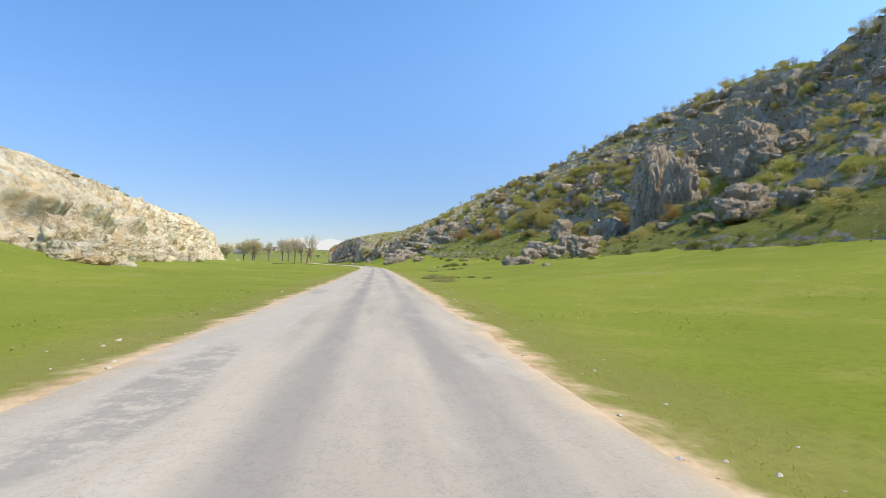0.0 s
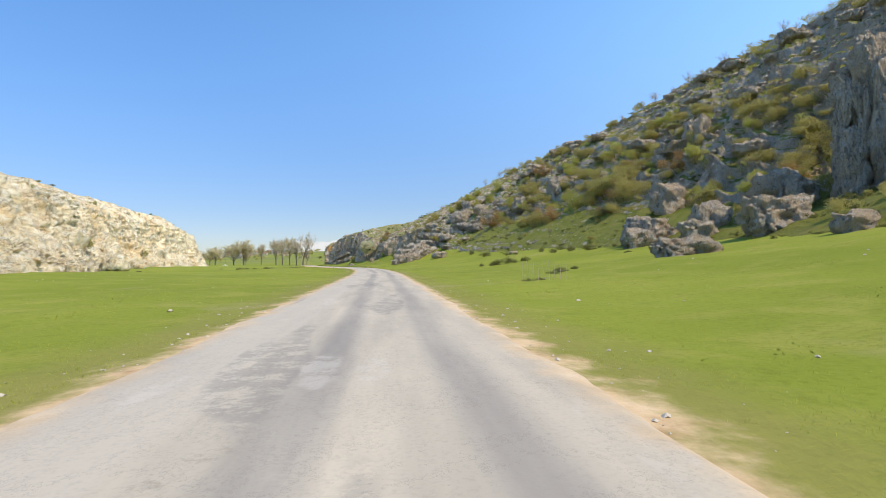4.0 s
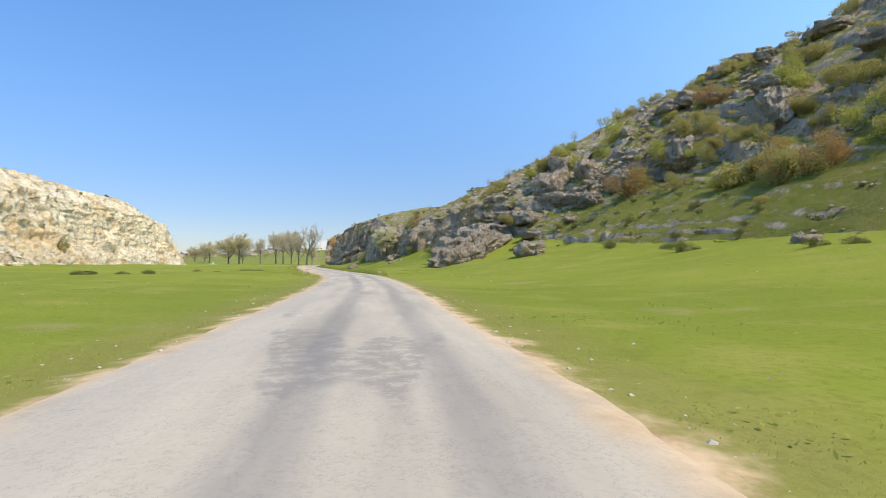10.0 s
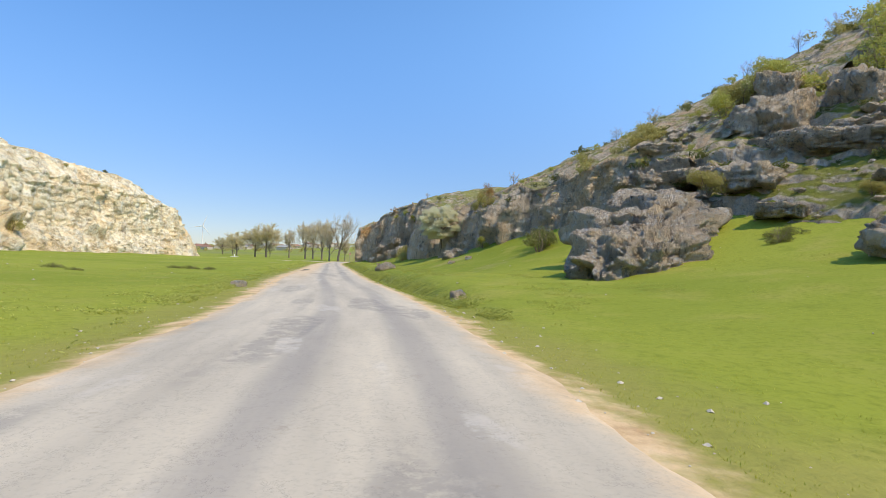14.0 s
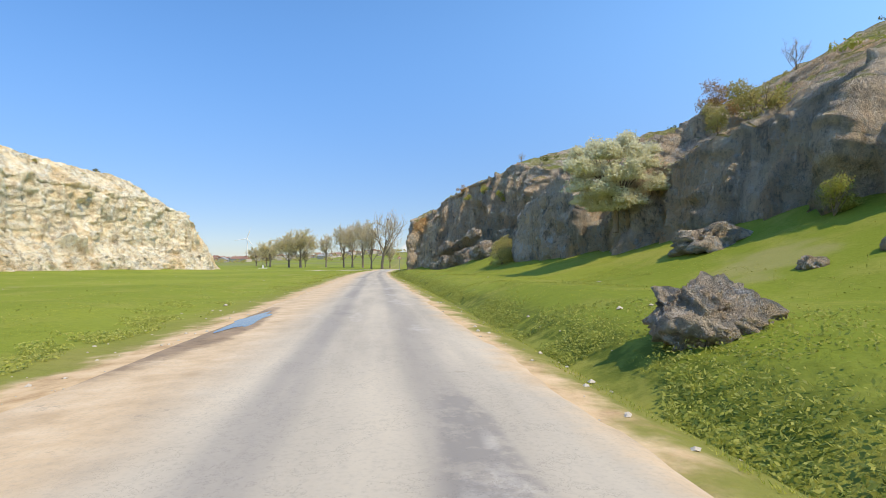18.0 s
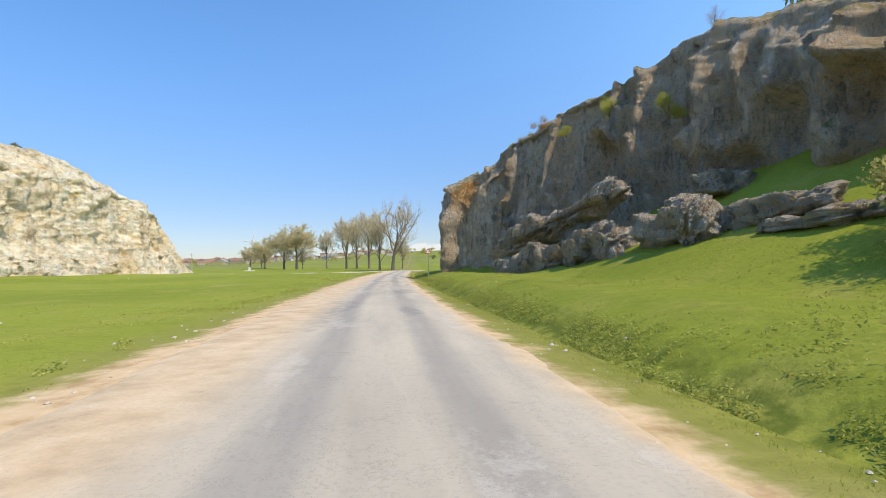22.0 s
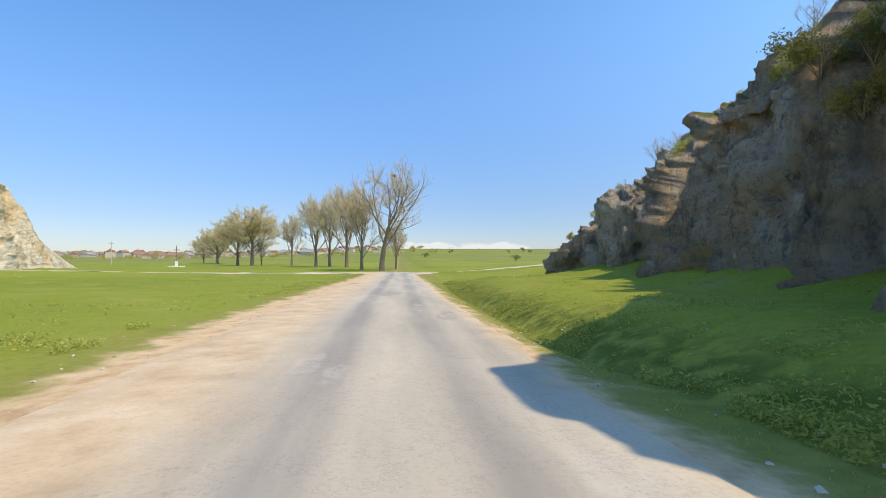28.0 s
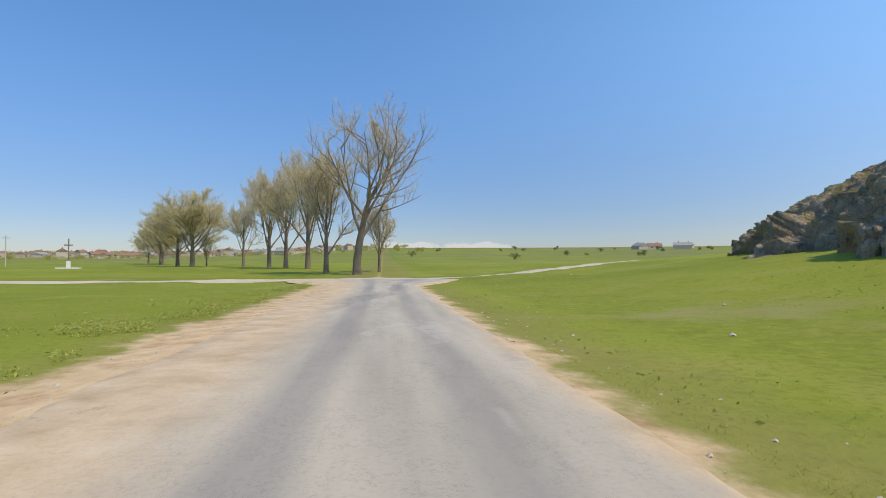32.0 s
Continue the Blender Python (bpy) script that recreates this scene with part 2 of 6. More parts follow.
def grass_colour(n, pos):
    """Cropped spring turf: fresh green, yellowish and drier in patches."""
    broad = n.noise(pos, 0.035, 3)
    mid = n.noise(pos, 0.3, 4)
    fine = n.noise(pos, 6.0, 5, 0.7)
    c = n.mix(n.span(broad, 0.35, 0.65), (0.20, 0.245, 0.03), (0.265, 0.30, 0.042))
    c = n.mix(n.span(mid, 0.48, 0.72, 0, 0.6), c, (0.33, 0.315, 0.075))
    c = n.mix(n.span(n.noise(pos, 0.9, 5, 0.7), 0.54, 0.70, 0, 0.45), c, (0.145, 0.18, 0.02))
    c = n.mix(n.span(fine, 0.45, 0.72, 0, 0.6), c, (0.14, 0.17, 0.018))
    return c, fine


def rock_colour(n, pos, warm=0.0, pale=1.0, spots=1.0, stain=0.0, seams=0.3, crust=0.6, ramp=None):
    """Weathered limestone: brownish grey body, pale lichen crust, dark pits with painted shade, ochre stains, open
    joints.
    """
    big = n.noise(pos, 0.10, 4)
    mid = n.noise(n.scaled(pos, (1, 1, 0.6)), 0.75, 9, 0.7)
    fine = n.noise(pos, 3.4, 9, 0.78)

    def tone(c):
        c = [v * pale * k for v, k in zip(c, (1.0, 1.04, 1.16))]
        return tuple(v * min(1.0, 0.88 / max(c)) for v in c)

    c = n.ramp(mid, [(q, tone(v)) for q, v in ramp or [(0.30, (0.15, 0.118, 0.082)), (0.43, (0.29, 0.238, 0.165)), (0.56, (0.41, 0.345, 0.245)), (0.70, (0.56, 0.49, 0.375))]])
    c = n.mix(n.span(big, 0.46, 0.70, 0, 0.3 + warm), c, tone((0.47, 0.31, 0.145)))
    if stain:
        # broad upright bands: brown seepage, grey crust, ochre breaks
        band = n.noise(n.scaled(pos, (0.22, 0.22, 0.035)), 1.0, 5, 0.65)
        c = n.mix(n.span(band, 0.47, 0.60, 0, stain), c, tone((0.32, 0.225, 0.125)))
        c = n.mix(n.span(band, 0.45, 0.36, 0, stain), c, tone((0.115, 0.094, 0.072)))
        c = n.mix(n.span(n.noise(pos, 0.17, 5, 0.6), 0.61, 0.68, 0, stain), c, tone((0.54, 0.345, 0.15)))
    # rain streaks down the faces
    streak = n.noise(n.scaled(pos, (1.6, 1.6, 0.10)), 1.0, 5, 0.65)
    c = n.mix(n.span(streak, 0.53, 0.66, 0, 0.22 + 0.4 * spots), c, tone((0.12, 0.097, 0.072)))
    # pale crust of lichen in ragged patches
    scab = n.noise(n.scaled(pos, (1, 1, 0.7)), 1.7, 12, 0.74)
    c = n.mix(n.span(scab, 0.515, 0.60, 0, crust), c, tone((0.66, 0.62, 0.53)))
    c = n.mix(n.span(fine, 0.52, 0.64, 0, 0.8 * spots), c, tone((0.105, 0.084, 0.06)))
    c = n.mix(n.span(fine, 0.45, 0.36, 0, 0.5 * spots), c, tone((0.60, 0.55, 0.44)))
    seam = n.noise(n.scaled(pos, (0.5, 0.5, 0.9)), 0.8, 7, 0.72)
    line = n.span(n.math("ABSOLUTE", n.math("SUBTRACT", seam, 0.5)), 0.0, 0.018, 1.0, 0.0)
    c = n.mix(n.math("MULTIPLY", line, seams), c, tone((0.07, 0.056, 0.04)))
    # upright solution pits, the shade inside them painted in as near-black
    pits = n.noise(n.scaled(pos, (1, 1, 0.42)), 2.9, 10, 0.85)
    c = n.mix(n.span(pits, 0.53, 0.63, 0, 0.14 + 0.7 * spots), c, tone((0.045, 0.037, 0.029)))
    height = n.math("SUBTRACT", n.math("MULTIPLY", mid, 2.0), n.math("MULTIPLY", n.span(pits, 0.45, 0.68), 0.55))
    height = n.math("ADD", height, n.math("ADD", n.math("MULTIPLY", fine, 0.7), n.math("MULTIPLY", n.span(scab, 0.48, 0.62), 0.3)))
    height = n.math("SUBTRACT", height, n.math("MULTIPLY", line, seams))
    # coarse fluted sockets between pale ribs, their shade put into the colour
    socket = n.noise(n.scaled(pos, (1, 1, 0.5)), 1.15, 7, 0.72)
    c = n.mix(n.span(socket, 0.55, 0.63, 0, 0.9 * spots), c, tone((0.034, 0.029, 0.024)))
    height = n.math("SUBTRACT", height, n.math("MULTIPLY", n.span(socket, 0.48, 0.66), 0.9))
    return c, height


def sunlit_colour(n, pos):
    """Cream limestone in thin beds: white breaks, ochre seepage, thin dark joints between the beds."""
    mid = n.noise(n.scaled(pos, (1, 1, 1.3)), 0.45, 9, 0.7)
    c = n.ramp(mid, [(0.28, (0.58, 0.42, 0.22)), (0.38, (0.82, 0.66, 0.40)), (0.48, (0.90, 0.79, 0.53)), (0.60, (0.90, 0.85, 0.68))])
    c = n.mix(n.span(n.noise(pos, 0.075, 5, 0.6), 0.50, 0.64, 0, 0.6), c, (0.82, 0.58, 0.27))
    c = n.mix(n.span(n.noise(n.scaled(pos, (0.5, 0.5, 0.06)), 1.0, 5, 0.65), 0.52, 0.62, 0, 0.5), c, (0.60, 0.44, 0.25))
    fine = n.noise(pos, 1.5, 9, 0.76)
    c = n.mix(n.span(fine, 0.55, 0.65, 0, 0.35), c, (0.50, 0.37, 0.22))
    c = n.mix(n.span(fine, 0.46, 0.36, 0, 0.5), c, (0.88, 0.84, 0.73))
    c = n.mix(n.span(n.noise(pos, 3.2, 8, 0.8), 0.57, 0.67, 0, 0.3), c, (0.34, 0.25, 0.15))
    # joints between the broken blocks, here and there a bed standing clear
    bent = n.add("ShaderNodeVectorMath")
    bent.operation = "ADD"
    n.link(n.scaled(pos, (0.24, 0.24, 0.80)), bent.inputs[0])
    ruffle = n.add("ShaderNodeTexNoise", Scale=0.6, Detail=5.0)
    n.link(pos, ruffle.inputs["Vector"])
    n.link(ruffle.outputs["Color"], bent.inputs[1])
    cells = n.add("ShaderNodeTexVoronoi")
    cells.feature = "DISTANCE_TO_EDGE"
    n.link(bent.outputs[0], cells.inputs["Vector"])
    gap = n.math("MULTIPLY", n.span(cells.outputs["Distance"], 0.0, 0.05, 1.0, 0.0), n.span(n.noise(pos, 0.25, 6, 0.7), 0.44, 0.60))
    c = n.mix(n.math("MULTIPLY", gap, 0.7), c, (0.17, 0.12, 0.07))
    height = n.math("SUBTRACT", n.math("ADD", n.math("MULTIPLY", mid, 2.2), n.math("MULTIPLY", fine, 0.9)), n.math("MULTIPLY", gap, 1.0))
    return c, height


def hill_material(name, warm=0.0, green=1.0, lo=0.62, hi=0.86, dry=0.45, pale=1.0, spots=1.0, stain=0.0, relief=0.4, seams=0.3, crust=0.6, spot=None, sunlit=False):
    """Rock where it is steep, turf and scrubby soil where it lies flat."""
    n = Nodes(name)
    pos = n.where()
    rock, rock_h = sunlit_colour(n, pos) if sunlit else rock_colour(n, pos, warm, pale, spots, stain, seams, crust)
    if spot:
        # one ochre break on the cliff's corner
        gap = n.add("ShaderNodeVectorMath")
        gap.operation = "DISTANCE"
        n.link(pos, gap.inputs[0])
        gap.inputs[1].default_value = place(*spot[:3]).tolist()
        ragged = n.math("ADD", gap.outputs["Value"], n.math("MULTIPLY", n.math("SUBTRACT", n.noise(pos, 0.9, 5, 0.7), 0.5), 3.0))
        rust = n.ramp(n.noise(pos, 2.2, 6, 0.7), [(0.35, (0.50, 0.24, 0.07)), (0.55, (0.74, 0.43, 0.16)), (0.7, (0.82, 0.66, 0.42))])
        rock = n.mix(n.span(ragged, spot[3] * 0.6, spot[3] * 1.3, 0.85, 0.0), rock, rust)
    grass, grass_h = grass_colour(n, pos)
    scrub = n.noise(pos, 0.55, 5, 0.65)
    grass = n.mix(n.span(scrub, 0.32, 0.6, 0, dry), grass, (0.37, 0.305, 0.14))
    grass = n.mix(n.span(n.noise(pos, 1.7, 5, 0.7), 0.52, 0.66, 0, dry), grass, (0.20, 0.19, 0.07))
    sep = n.add("ShaderNodeSeparateXYZ")
    n.link(n.add("ShaderNodeNewGeometry").outputs["Normal"], sep.inputs[0])
    flat = n.math("ADD", sep.outputs[2], n.math("MULTIPLY", n.math("SUBTRACT", n.noise(pos, 0.8, 5, 0.65), 0.5), 0.55))
    fac = n.span(flat, lo, hi, 0, green)
    height = n.mix(fac, rock_h, grass_h)
    return n.done(n.mix(fac, rock, grass), 0.93, height, 1.0, relief)


MAT = {}
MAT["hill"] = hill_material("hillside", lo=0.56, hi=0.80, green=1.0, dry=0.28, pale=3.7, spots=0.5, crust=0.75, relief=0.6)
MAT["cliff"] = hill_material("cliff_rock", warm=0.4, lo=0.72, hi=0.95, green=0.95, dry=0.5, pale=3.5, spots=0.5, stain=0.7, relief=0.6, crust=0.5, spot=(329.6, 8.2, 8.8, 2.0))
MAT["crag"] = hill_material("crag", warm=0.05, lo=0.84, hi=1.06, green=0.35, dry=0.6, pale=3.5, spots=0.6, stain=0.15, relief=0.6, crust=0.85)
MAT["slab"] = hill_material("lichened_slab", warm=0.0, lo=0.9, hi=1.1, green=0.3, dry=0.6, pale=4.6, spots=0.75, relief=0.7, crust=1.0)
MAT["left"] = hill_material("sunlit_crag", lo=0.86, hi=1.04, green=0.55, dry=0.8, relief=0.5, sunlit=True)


def ground_material():
    n = Nodes("turf")
    pos = n.where()
    grass, h = grass_colour(n, pos)
    d, s = n.attr("off"), n.attr("along")
    edge = n.math("MULTIPLY", n.math("SUBTRACT", n.noise(pos, 0.7, 5, 0.65), 0.5), 2.4)
    dirt_w = n.attr("dirt")
    fac = n.span(n.math("SUBTRACT", n.math("ADD", d, edge), dirt_w), -0.35, 0.35, 1.0, 0.0)
    soil = n.ramp(n.noise(pos, 1.6, 5, 0.65), [(0.3, (0.42, 0.275, 0.145)), (0.5, (0.63, 0.455, 0.265)), (0.75, (0.74, 0.57, 0.365))])
    worn = n.span(n.math("ADD", d, edge), 3.2, 5.6, 0.5, 0.0)
    grass = n.mix(worn, grass, (0.26, 0.22, 0.08))
    # rough banks of the ditch: darker, taller herbs
    grass = n.mix(n.math("MULTIPLY", n.attr("ditch"), n.span(n.noise(pos, 2.5, 4), 0.35, 0.6)), grass, (0.10, 0.13, 0.02))
    bare = n.math("MULTIPLY", n.span(n.noise(pos, 0.09, 4), 0.63, 0.70), 0.55)
    grass = n.mix(bare, grass, (0.33, 0.29, 0.13))
    # tilled and sown strips of the far plain
    far = n.span(s, 560, 700)
    strips = n.noise(n.scaled(pos, (0.004, 0.02, 0.0)), 1.0, 2)
    grass = n.mix(n.math("MULTIPLY", far, n.span(strips, 0.35, 0.65, 0, 0.8)), grass, (0.20, 0.20, 0.09))
    return n.done(n.mix(fac, grass, soil), 0.95, h, 0.6, 0.06, 0.1)


MAT["ground"] = ground_material()


def road_material():
    n = Nodes("worn_asphalt")
    pos = n.where()
    d, s = n.attr("off"), n.attr("along")
    along = n.add("ShaderNodeCombineXYZ")
    n.link(d, along.inputs[0])
    n.link(n.math("MULTIPLY", s, 0.12), along.inputs[1])
    streak = n.noise(along.outputs[0], 1.1, 4, 0.6)
    fine = n.noise(pos, 22.0, 4, 0.7)
    c = n.ramp(streak, [(0.3, (0.40, 0.355, 0.28)), (0.5, (0.49, 0.435, 0.34)), (0.7, (0.58, 0.51, 0.39))])
    # the pale worn half of the road near the start
    half = n.math("MULTIPLY", n.span(n.math("ADD", d, n.math("MULTIPLY", n.noise(pos, 0.5, 4), 0.5)), -1.0, -0.8, 1.0, 0.0), n.span(s, 120, 200, 0.7, 0.0))
    c = n.mix(half, c, (0.53, 0.475, 0.38))
    # darker tar where the wheels run
    for centre, most in ((-0.22, 0.5), (1.40, 0.42)):
        wander = n.math("MULTIPLY", n.math("SUBTRACT", n.noise(along.outputs[0], 0.35, 3), 0.5), 0.5)
        track = n.span(n.math("ABSOLUTE", n.math("SUBTRACT", n.math("ADD", d, wander), centre)), 0.08, 0.46, 1.0, 0.0)
        c = n.mix(n.math("MULTIPLY", track, n.span(n.noise(along.outputs[0], 0.6, 6, 0.72), 0.30, 0.60, 0.3, most)), c, (0.20, 0.192, 0.19))
    # patched and broken places
    cell = n.noise(n.scaled(along.outputs[0], (0.55, 0.9, 1)), 1.0, 2, 0.4)
    patch = n.math("MULTIPLY", n.span(cell, 0.60, 0.64, 0.0, 0.4), n.span(n.noise(pos, 3.0, 6, 0.78), 0.40, 0.54))
    c = n.mix(patch, c, (0.17, 0.165, 0.162))
    pale_patch = n.math("MULTIPLY", n.span(n.noise(n.scaled(along.outputs[0], (0.8, 1.6, 1)), 1.3, 3, 0.5), 0.60, 0.66, 0.0, 0.35), n.span(n.noise(pos, 2.0, 6, 0.78), 0.40, 0.54))
    c = n.mix(pale_patch, c, (0.62, 0.575, 0.50))
    crack = n.noise(n.scaled(pos, (1.0, 0.8, 1)), 0.9, 7, 0.8)
    c = n.mix(n.span(n.math("ABSOLUTE", n.math("SUBTRACT", crack, 0.5)), 0.0, 0.007, 0.35, 0.0), c, (0.12, 0.115, 0.11))
    wob = n.math("MULTIPLY", n.math("SUBTRACT", n.noise(pos, 0.6, 6, 0.68), 0.5), 1.3)
    side = n.span(n.math("ADD", n.math("ABSOLUTE", d), wob), 2.15, 2.75)
    # blown sand over the left half beyond the bend
    sand = n.math("MULTIPLY", n.span(n.math("ADD", d, n.math("MULTIPLY", wob, 0.6)), -1.75, -0.40, 1.0, 0.0), n.span(s, 205, 240, 0.0, 0.95))
    dust = n.ramp(n.noise(pos, 1.3, 6, 0.65), [(0.3, (0.48, 0.34, 0.195)), (0.5, (0.64, 0.475, 0.29)), (0.7, (0.73, 0.58, 0.39))])
    c = n.mix(n.math("MAXIMUM", n.math("MULTIPLY", side, 0.92), sand), c, dust)
    # wet mud and damp stains on the left margin
    for s_mid, d_mid, long_, wide_ in ((244.0, -2.5, 5.6, 0.75), (368.4, -2.65, 0.9, 0.9)):
        q = n.math("ADD", n.math("POWER", n.math("ABSOLUTE", n.math("DIVIDE", n.math("SUBTRACT", s, s_mid), long_)), 2.0), n.math("POWER", n.math("ABSOLUTE", n.math("DIVIDE", n.math("SUBTRACT", d, d_mid), wide_)), 2.0))
        q = n.math("ADD", q, n.math("MULTIPLY", n.math("SUBTRACT", n.noise(pos, 0.8, 6, 0.7), 0.5), 2.2))
        c = n.mix(n.span(q, 0.55, 1.1, 0.85, 0.0), c, n.ramp(n.noise(pos, 2.0, 5, 0.7), [(0.35, (0.17, 0.115, 0.07)), (0.65, (0.33, 0.23, 0.14))]))
    # grit, clods and small stains
    c = n.mix(n.span(n.noise(pos, 1.1, 8, 0.8), 0.60, 0.68, 0, 0.45), c, (0.27, 0.225, 0.17))
    c = n.mix(n.span(fine, 0.45, 0.75, 0, 0.3), c, (0.27, 0.25, 0.22))
    return n.done(c, 0.88, fine, 0.25, 0.012, 0.25)


MAT["road"] = road_material()


def plain(name, colour, rough=0.85, vary=0.25, scale=3.0, metal=0.0, bump=0.3, spec=0.25):
    n = Nodes(name)
    pos = n.where()
    f = n.noise(pos, scale, 5, 0.65)
    dark = tuple(v * (1 - vary) for v in colour)
    light = tuple(min(v * (1 + vary), 0.95) for v in colour)
    n.bsdf.inputs["Metallic"].default_value = metal
    return n.done(n.mix(f, dark, light), rough, f, bump, 0.02, spec)


def leaf_material(name, colour, other):
    n = Nodes(name)
    geo = n.add("ShaderNodeNewGeometry")
    info = n.add("ShaderNodeObjectInfo")
    c = n.mix(geo.outputs["Random Per Island"], colour, other)
    c = n.mix(n.math("MULTIPLY", info.outputs["Random"], 0.35), c, tuple(v * 0.55 for v in colour))
    n.bsdf.inputs["Subsurface Weight"].default_value = 0.0
    mat = n.done(c, 0.75, spec=0.15)
    trans = n.add("ShaderNodeBsdfTranslucent")
    n.link(c, trans.inputs["Color"])
    mixer = n.add("ShaderNodeMixShader")
    mixer.inputs[0].default_value = 0.45
    n.link(n.bsdf.outputs[0], mixer.inputs[1])
    n.link(trans.outputs[0], mixer.inputs[2])
    n.link(mixer.outputs[0], n.tree.nodes["Material Output"].inputs["Surface"])
    return mat


MAT["leaf_olive"] = leaf_material("olive_leaves", (0.46, 0.41, 0.13), (0.60, 0.53, 0.21))
MAT["leaf_lime"] = leaf_material("fresh_leaves", (0.46, 0.47, 0.10), (0.60, 0.58, 0.19))
MAT["leaf_dark"] = leaf_material("dark_leaves", (0.17, 0.19, 0.055), (0.30, 0.29, 0.11))
MAT["leaf_rust"] = leaf_material("rusty_buds", (0.44, 0.27, 0.10), (0.54, 0.36, 0.15))
MAT["leaf_white"] = leaf_material("pale_blossom", (0.84, 0.80, 0.50), (0.90, 0.88, 0.70))
MAT["leaf_bud"] = leaf_material("yellow_buds", (0.73, 0.62, 0.29), (0.87, 0.77, 0.42))
MAT["bark"] = plain("bark", (0.24, 0.195, 0.145), 0.95, 0.5, 5.0, bump=0.9)
MAT["twig"] = plain("twigs", (0.58, 0.49, 0.36), 0.95, 0.3, 9.0)
MAT["trunk"] = plain("trunk_bark", (0.19, 0.15, 0.11), 0.95, 0.45, 5.0, bump=0.9)
MAT["stem"] = plain("bush_stems", (0.24, 0.185, 0.13), 0.95, 0.3, 9.0)
MAT["blade"] = leaf_material("grass_blades", (0.44, 0.46, 0.07), (0.60, 0.58, 0.15))
MAT["pale_stone"] = plain("pale_stone", (0.52, 0.47, 0.38), 0.9, 0.35, 4.0, bump=0.8)
MAT["zinc"] = plain("zinc", (0.35, 0.36, 0.36), 0.45, 0.1, 8.0, 0.8, 0.05)
MAT["sign_white"] = plain("sign_white", (0.72, 0.72, 0.70), 0.5, 0.05, 4.0, bump=0.02)
MAT["sign_red"] = plain("sign_red", (0.45, 0.03, 0.03), 0.5, 0.08, 4.0, bump=0.02)
MAT["roof"] = plain("roof_tiles", (0.30, 0.17, 0.12), 0.85, 0.35, 0.6)
MAT["roof_grey"] = plain("roof_sheets", (0.33, 0.32, 0.30), 0.75, 0.25, 0.6)
MAT["render_wall"] = plain("lime_render", (0.50, 0.44, 0.36), 0.9, 0.25, 0.8)
MAT["pane"] = plain("window_pane", (0.04, 0.045, 0.05), 0.15, 0.1, 2.0, spec=0.5)
MAT["turbine"] = plain("white_paint", (0.78, 0.78, 0.77), 0.4, 0.04, 2.0, bump=0.0)
MAT["dark_earth"] = plain("dark_earth", (0.07, 0.058, 0.04), 0.95, 0.4, 3.0)


# ---- the lie of the land ----
# s: then foot, face, brow, slope, back as (d, z)
RIGHT = [
    (-90, (34, 3), (52, 14), (78, 34), (106, 59), (170, 66)),
    (60, (34, 3.4), (48, 10), (77, 34), (106, 60.5), (170, 68)),
    (98, (38, 3.2), (56, 10), (80, 28), (107, 59.5), (170, 68)),
    (122, (41, 3.2), (60, 8.6), (83, 17), (108, 57), (170, 68)),
    (137, (41, 3.2), (60, 10.5), (80, 32), (108, 60), (170, 68)),
    (185, (32, 3.2), (51, 14), (77, 36.5), (104, 58.5), (170, 65)),
    (214, (29, 4.2), (42, 11.5), (55, 22.5), (80, 42), (160, 59)),
    (238, (27, 6.2), (28.5, 12.5), (46, 21.6), (74, 38.5), (150, 52)),
    (252, (20, 4.2), (21.5, 10), (38, 19), (66, 34), (150, 47)),
    (264, (17.4, 2.4), (18.6, 7.6), (22, 11.2), (55, 27), (140, 38)),
    (276, (16.2, 2.2), (17.8, 7.6), (22, 11.2), (45, 21.5), (140, 34)),
    (284, (19.6, 4.6), (20.6, 11.0), (28, 14.6), (50, 21), (130, 28)),
    (291, (21, 6.0), (22, 12.6), (30, 15.2), (50, 20), (130, 26)),
    (298, (20.2, 6.2), (21.2, 13.4), (29, 16.0), (50, 20.5), (130, 26)),
    (306, (18.6, 5.4), (19.6, 15.0), (27.5, 17.8), (50, 21), (130, 26)),
    (320, (14.6, 2.0), (15.4, 14.4), (22, 16.4), (50, 18), (120, 20)),
    (324.5, (12.0, 1.2), (12.4, 12.9), (16.5, 15.0), (47, 16), (120, 18)),
    (326.8, (9.6, 0.9), (9.9, 9.6), (13.0, 13.2), (46, 16), (120, 18)),
    (328.3, (7.7, 0.8), (7.9, 7.4), (11.2, 11.3), (45, 15), (120, 17)),
    (331.8, (6.1, 0.8), (6.0, 9.8), (9.4, 11.4), (41, 14), (120, 15)),
    (334, (6.0, 0.8), (5.9, 9.9), (9.5, 11.8), (40, 14), (120, 15)),
    (338, (8.6, 0.9), (9.0, 10.0), (12.5, 12.4), (40, 15), (110, 15)),
    (343, (11.8, 1.0), (12.4, 10.0), (16.5, 13.6), (41, 16), (110, 15)),
    (352, (13.4, 1.2), (14.8, 8.8), (19.5, 13.4), (42, 17), (110, 16)),
    (360, (14.0, 1.3), (15.4, 8.0), (19.5, 12.0), (42, 16.5), (110, 16)),
    (368, (13.9, 1.4), (15.8, 6.8), (20, 9.8), (44, 15.5), (110, 15)),
    (382, (18.2, 1.9), (20, 6.0), (25.5, 9.6), (50, 15), (110, 15)),
    (400, (26, 2.2), (28.5, 6.2), (34, 9.6), (60, 14.5), (110, 15)),
    (420, (34, 2.3), (35.5, 4.4), (41, 7.8), (62, 11.5), (110, 13)),
    (432, (46, 2.6), (48, 2.8), (52, 3.4), (72, 6), (110, 9)),
    (470, (60, 3.0), (64, 2.5), (72, 2.5), (90, 3), (115, 4)),
]
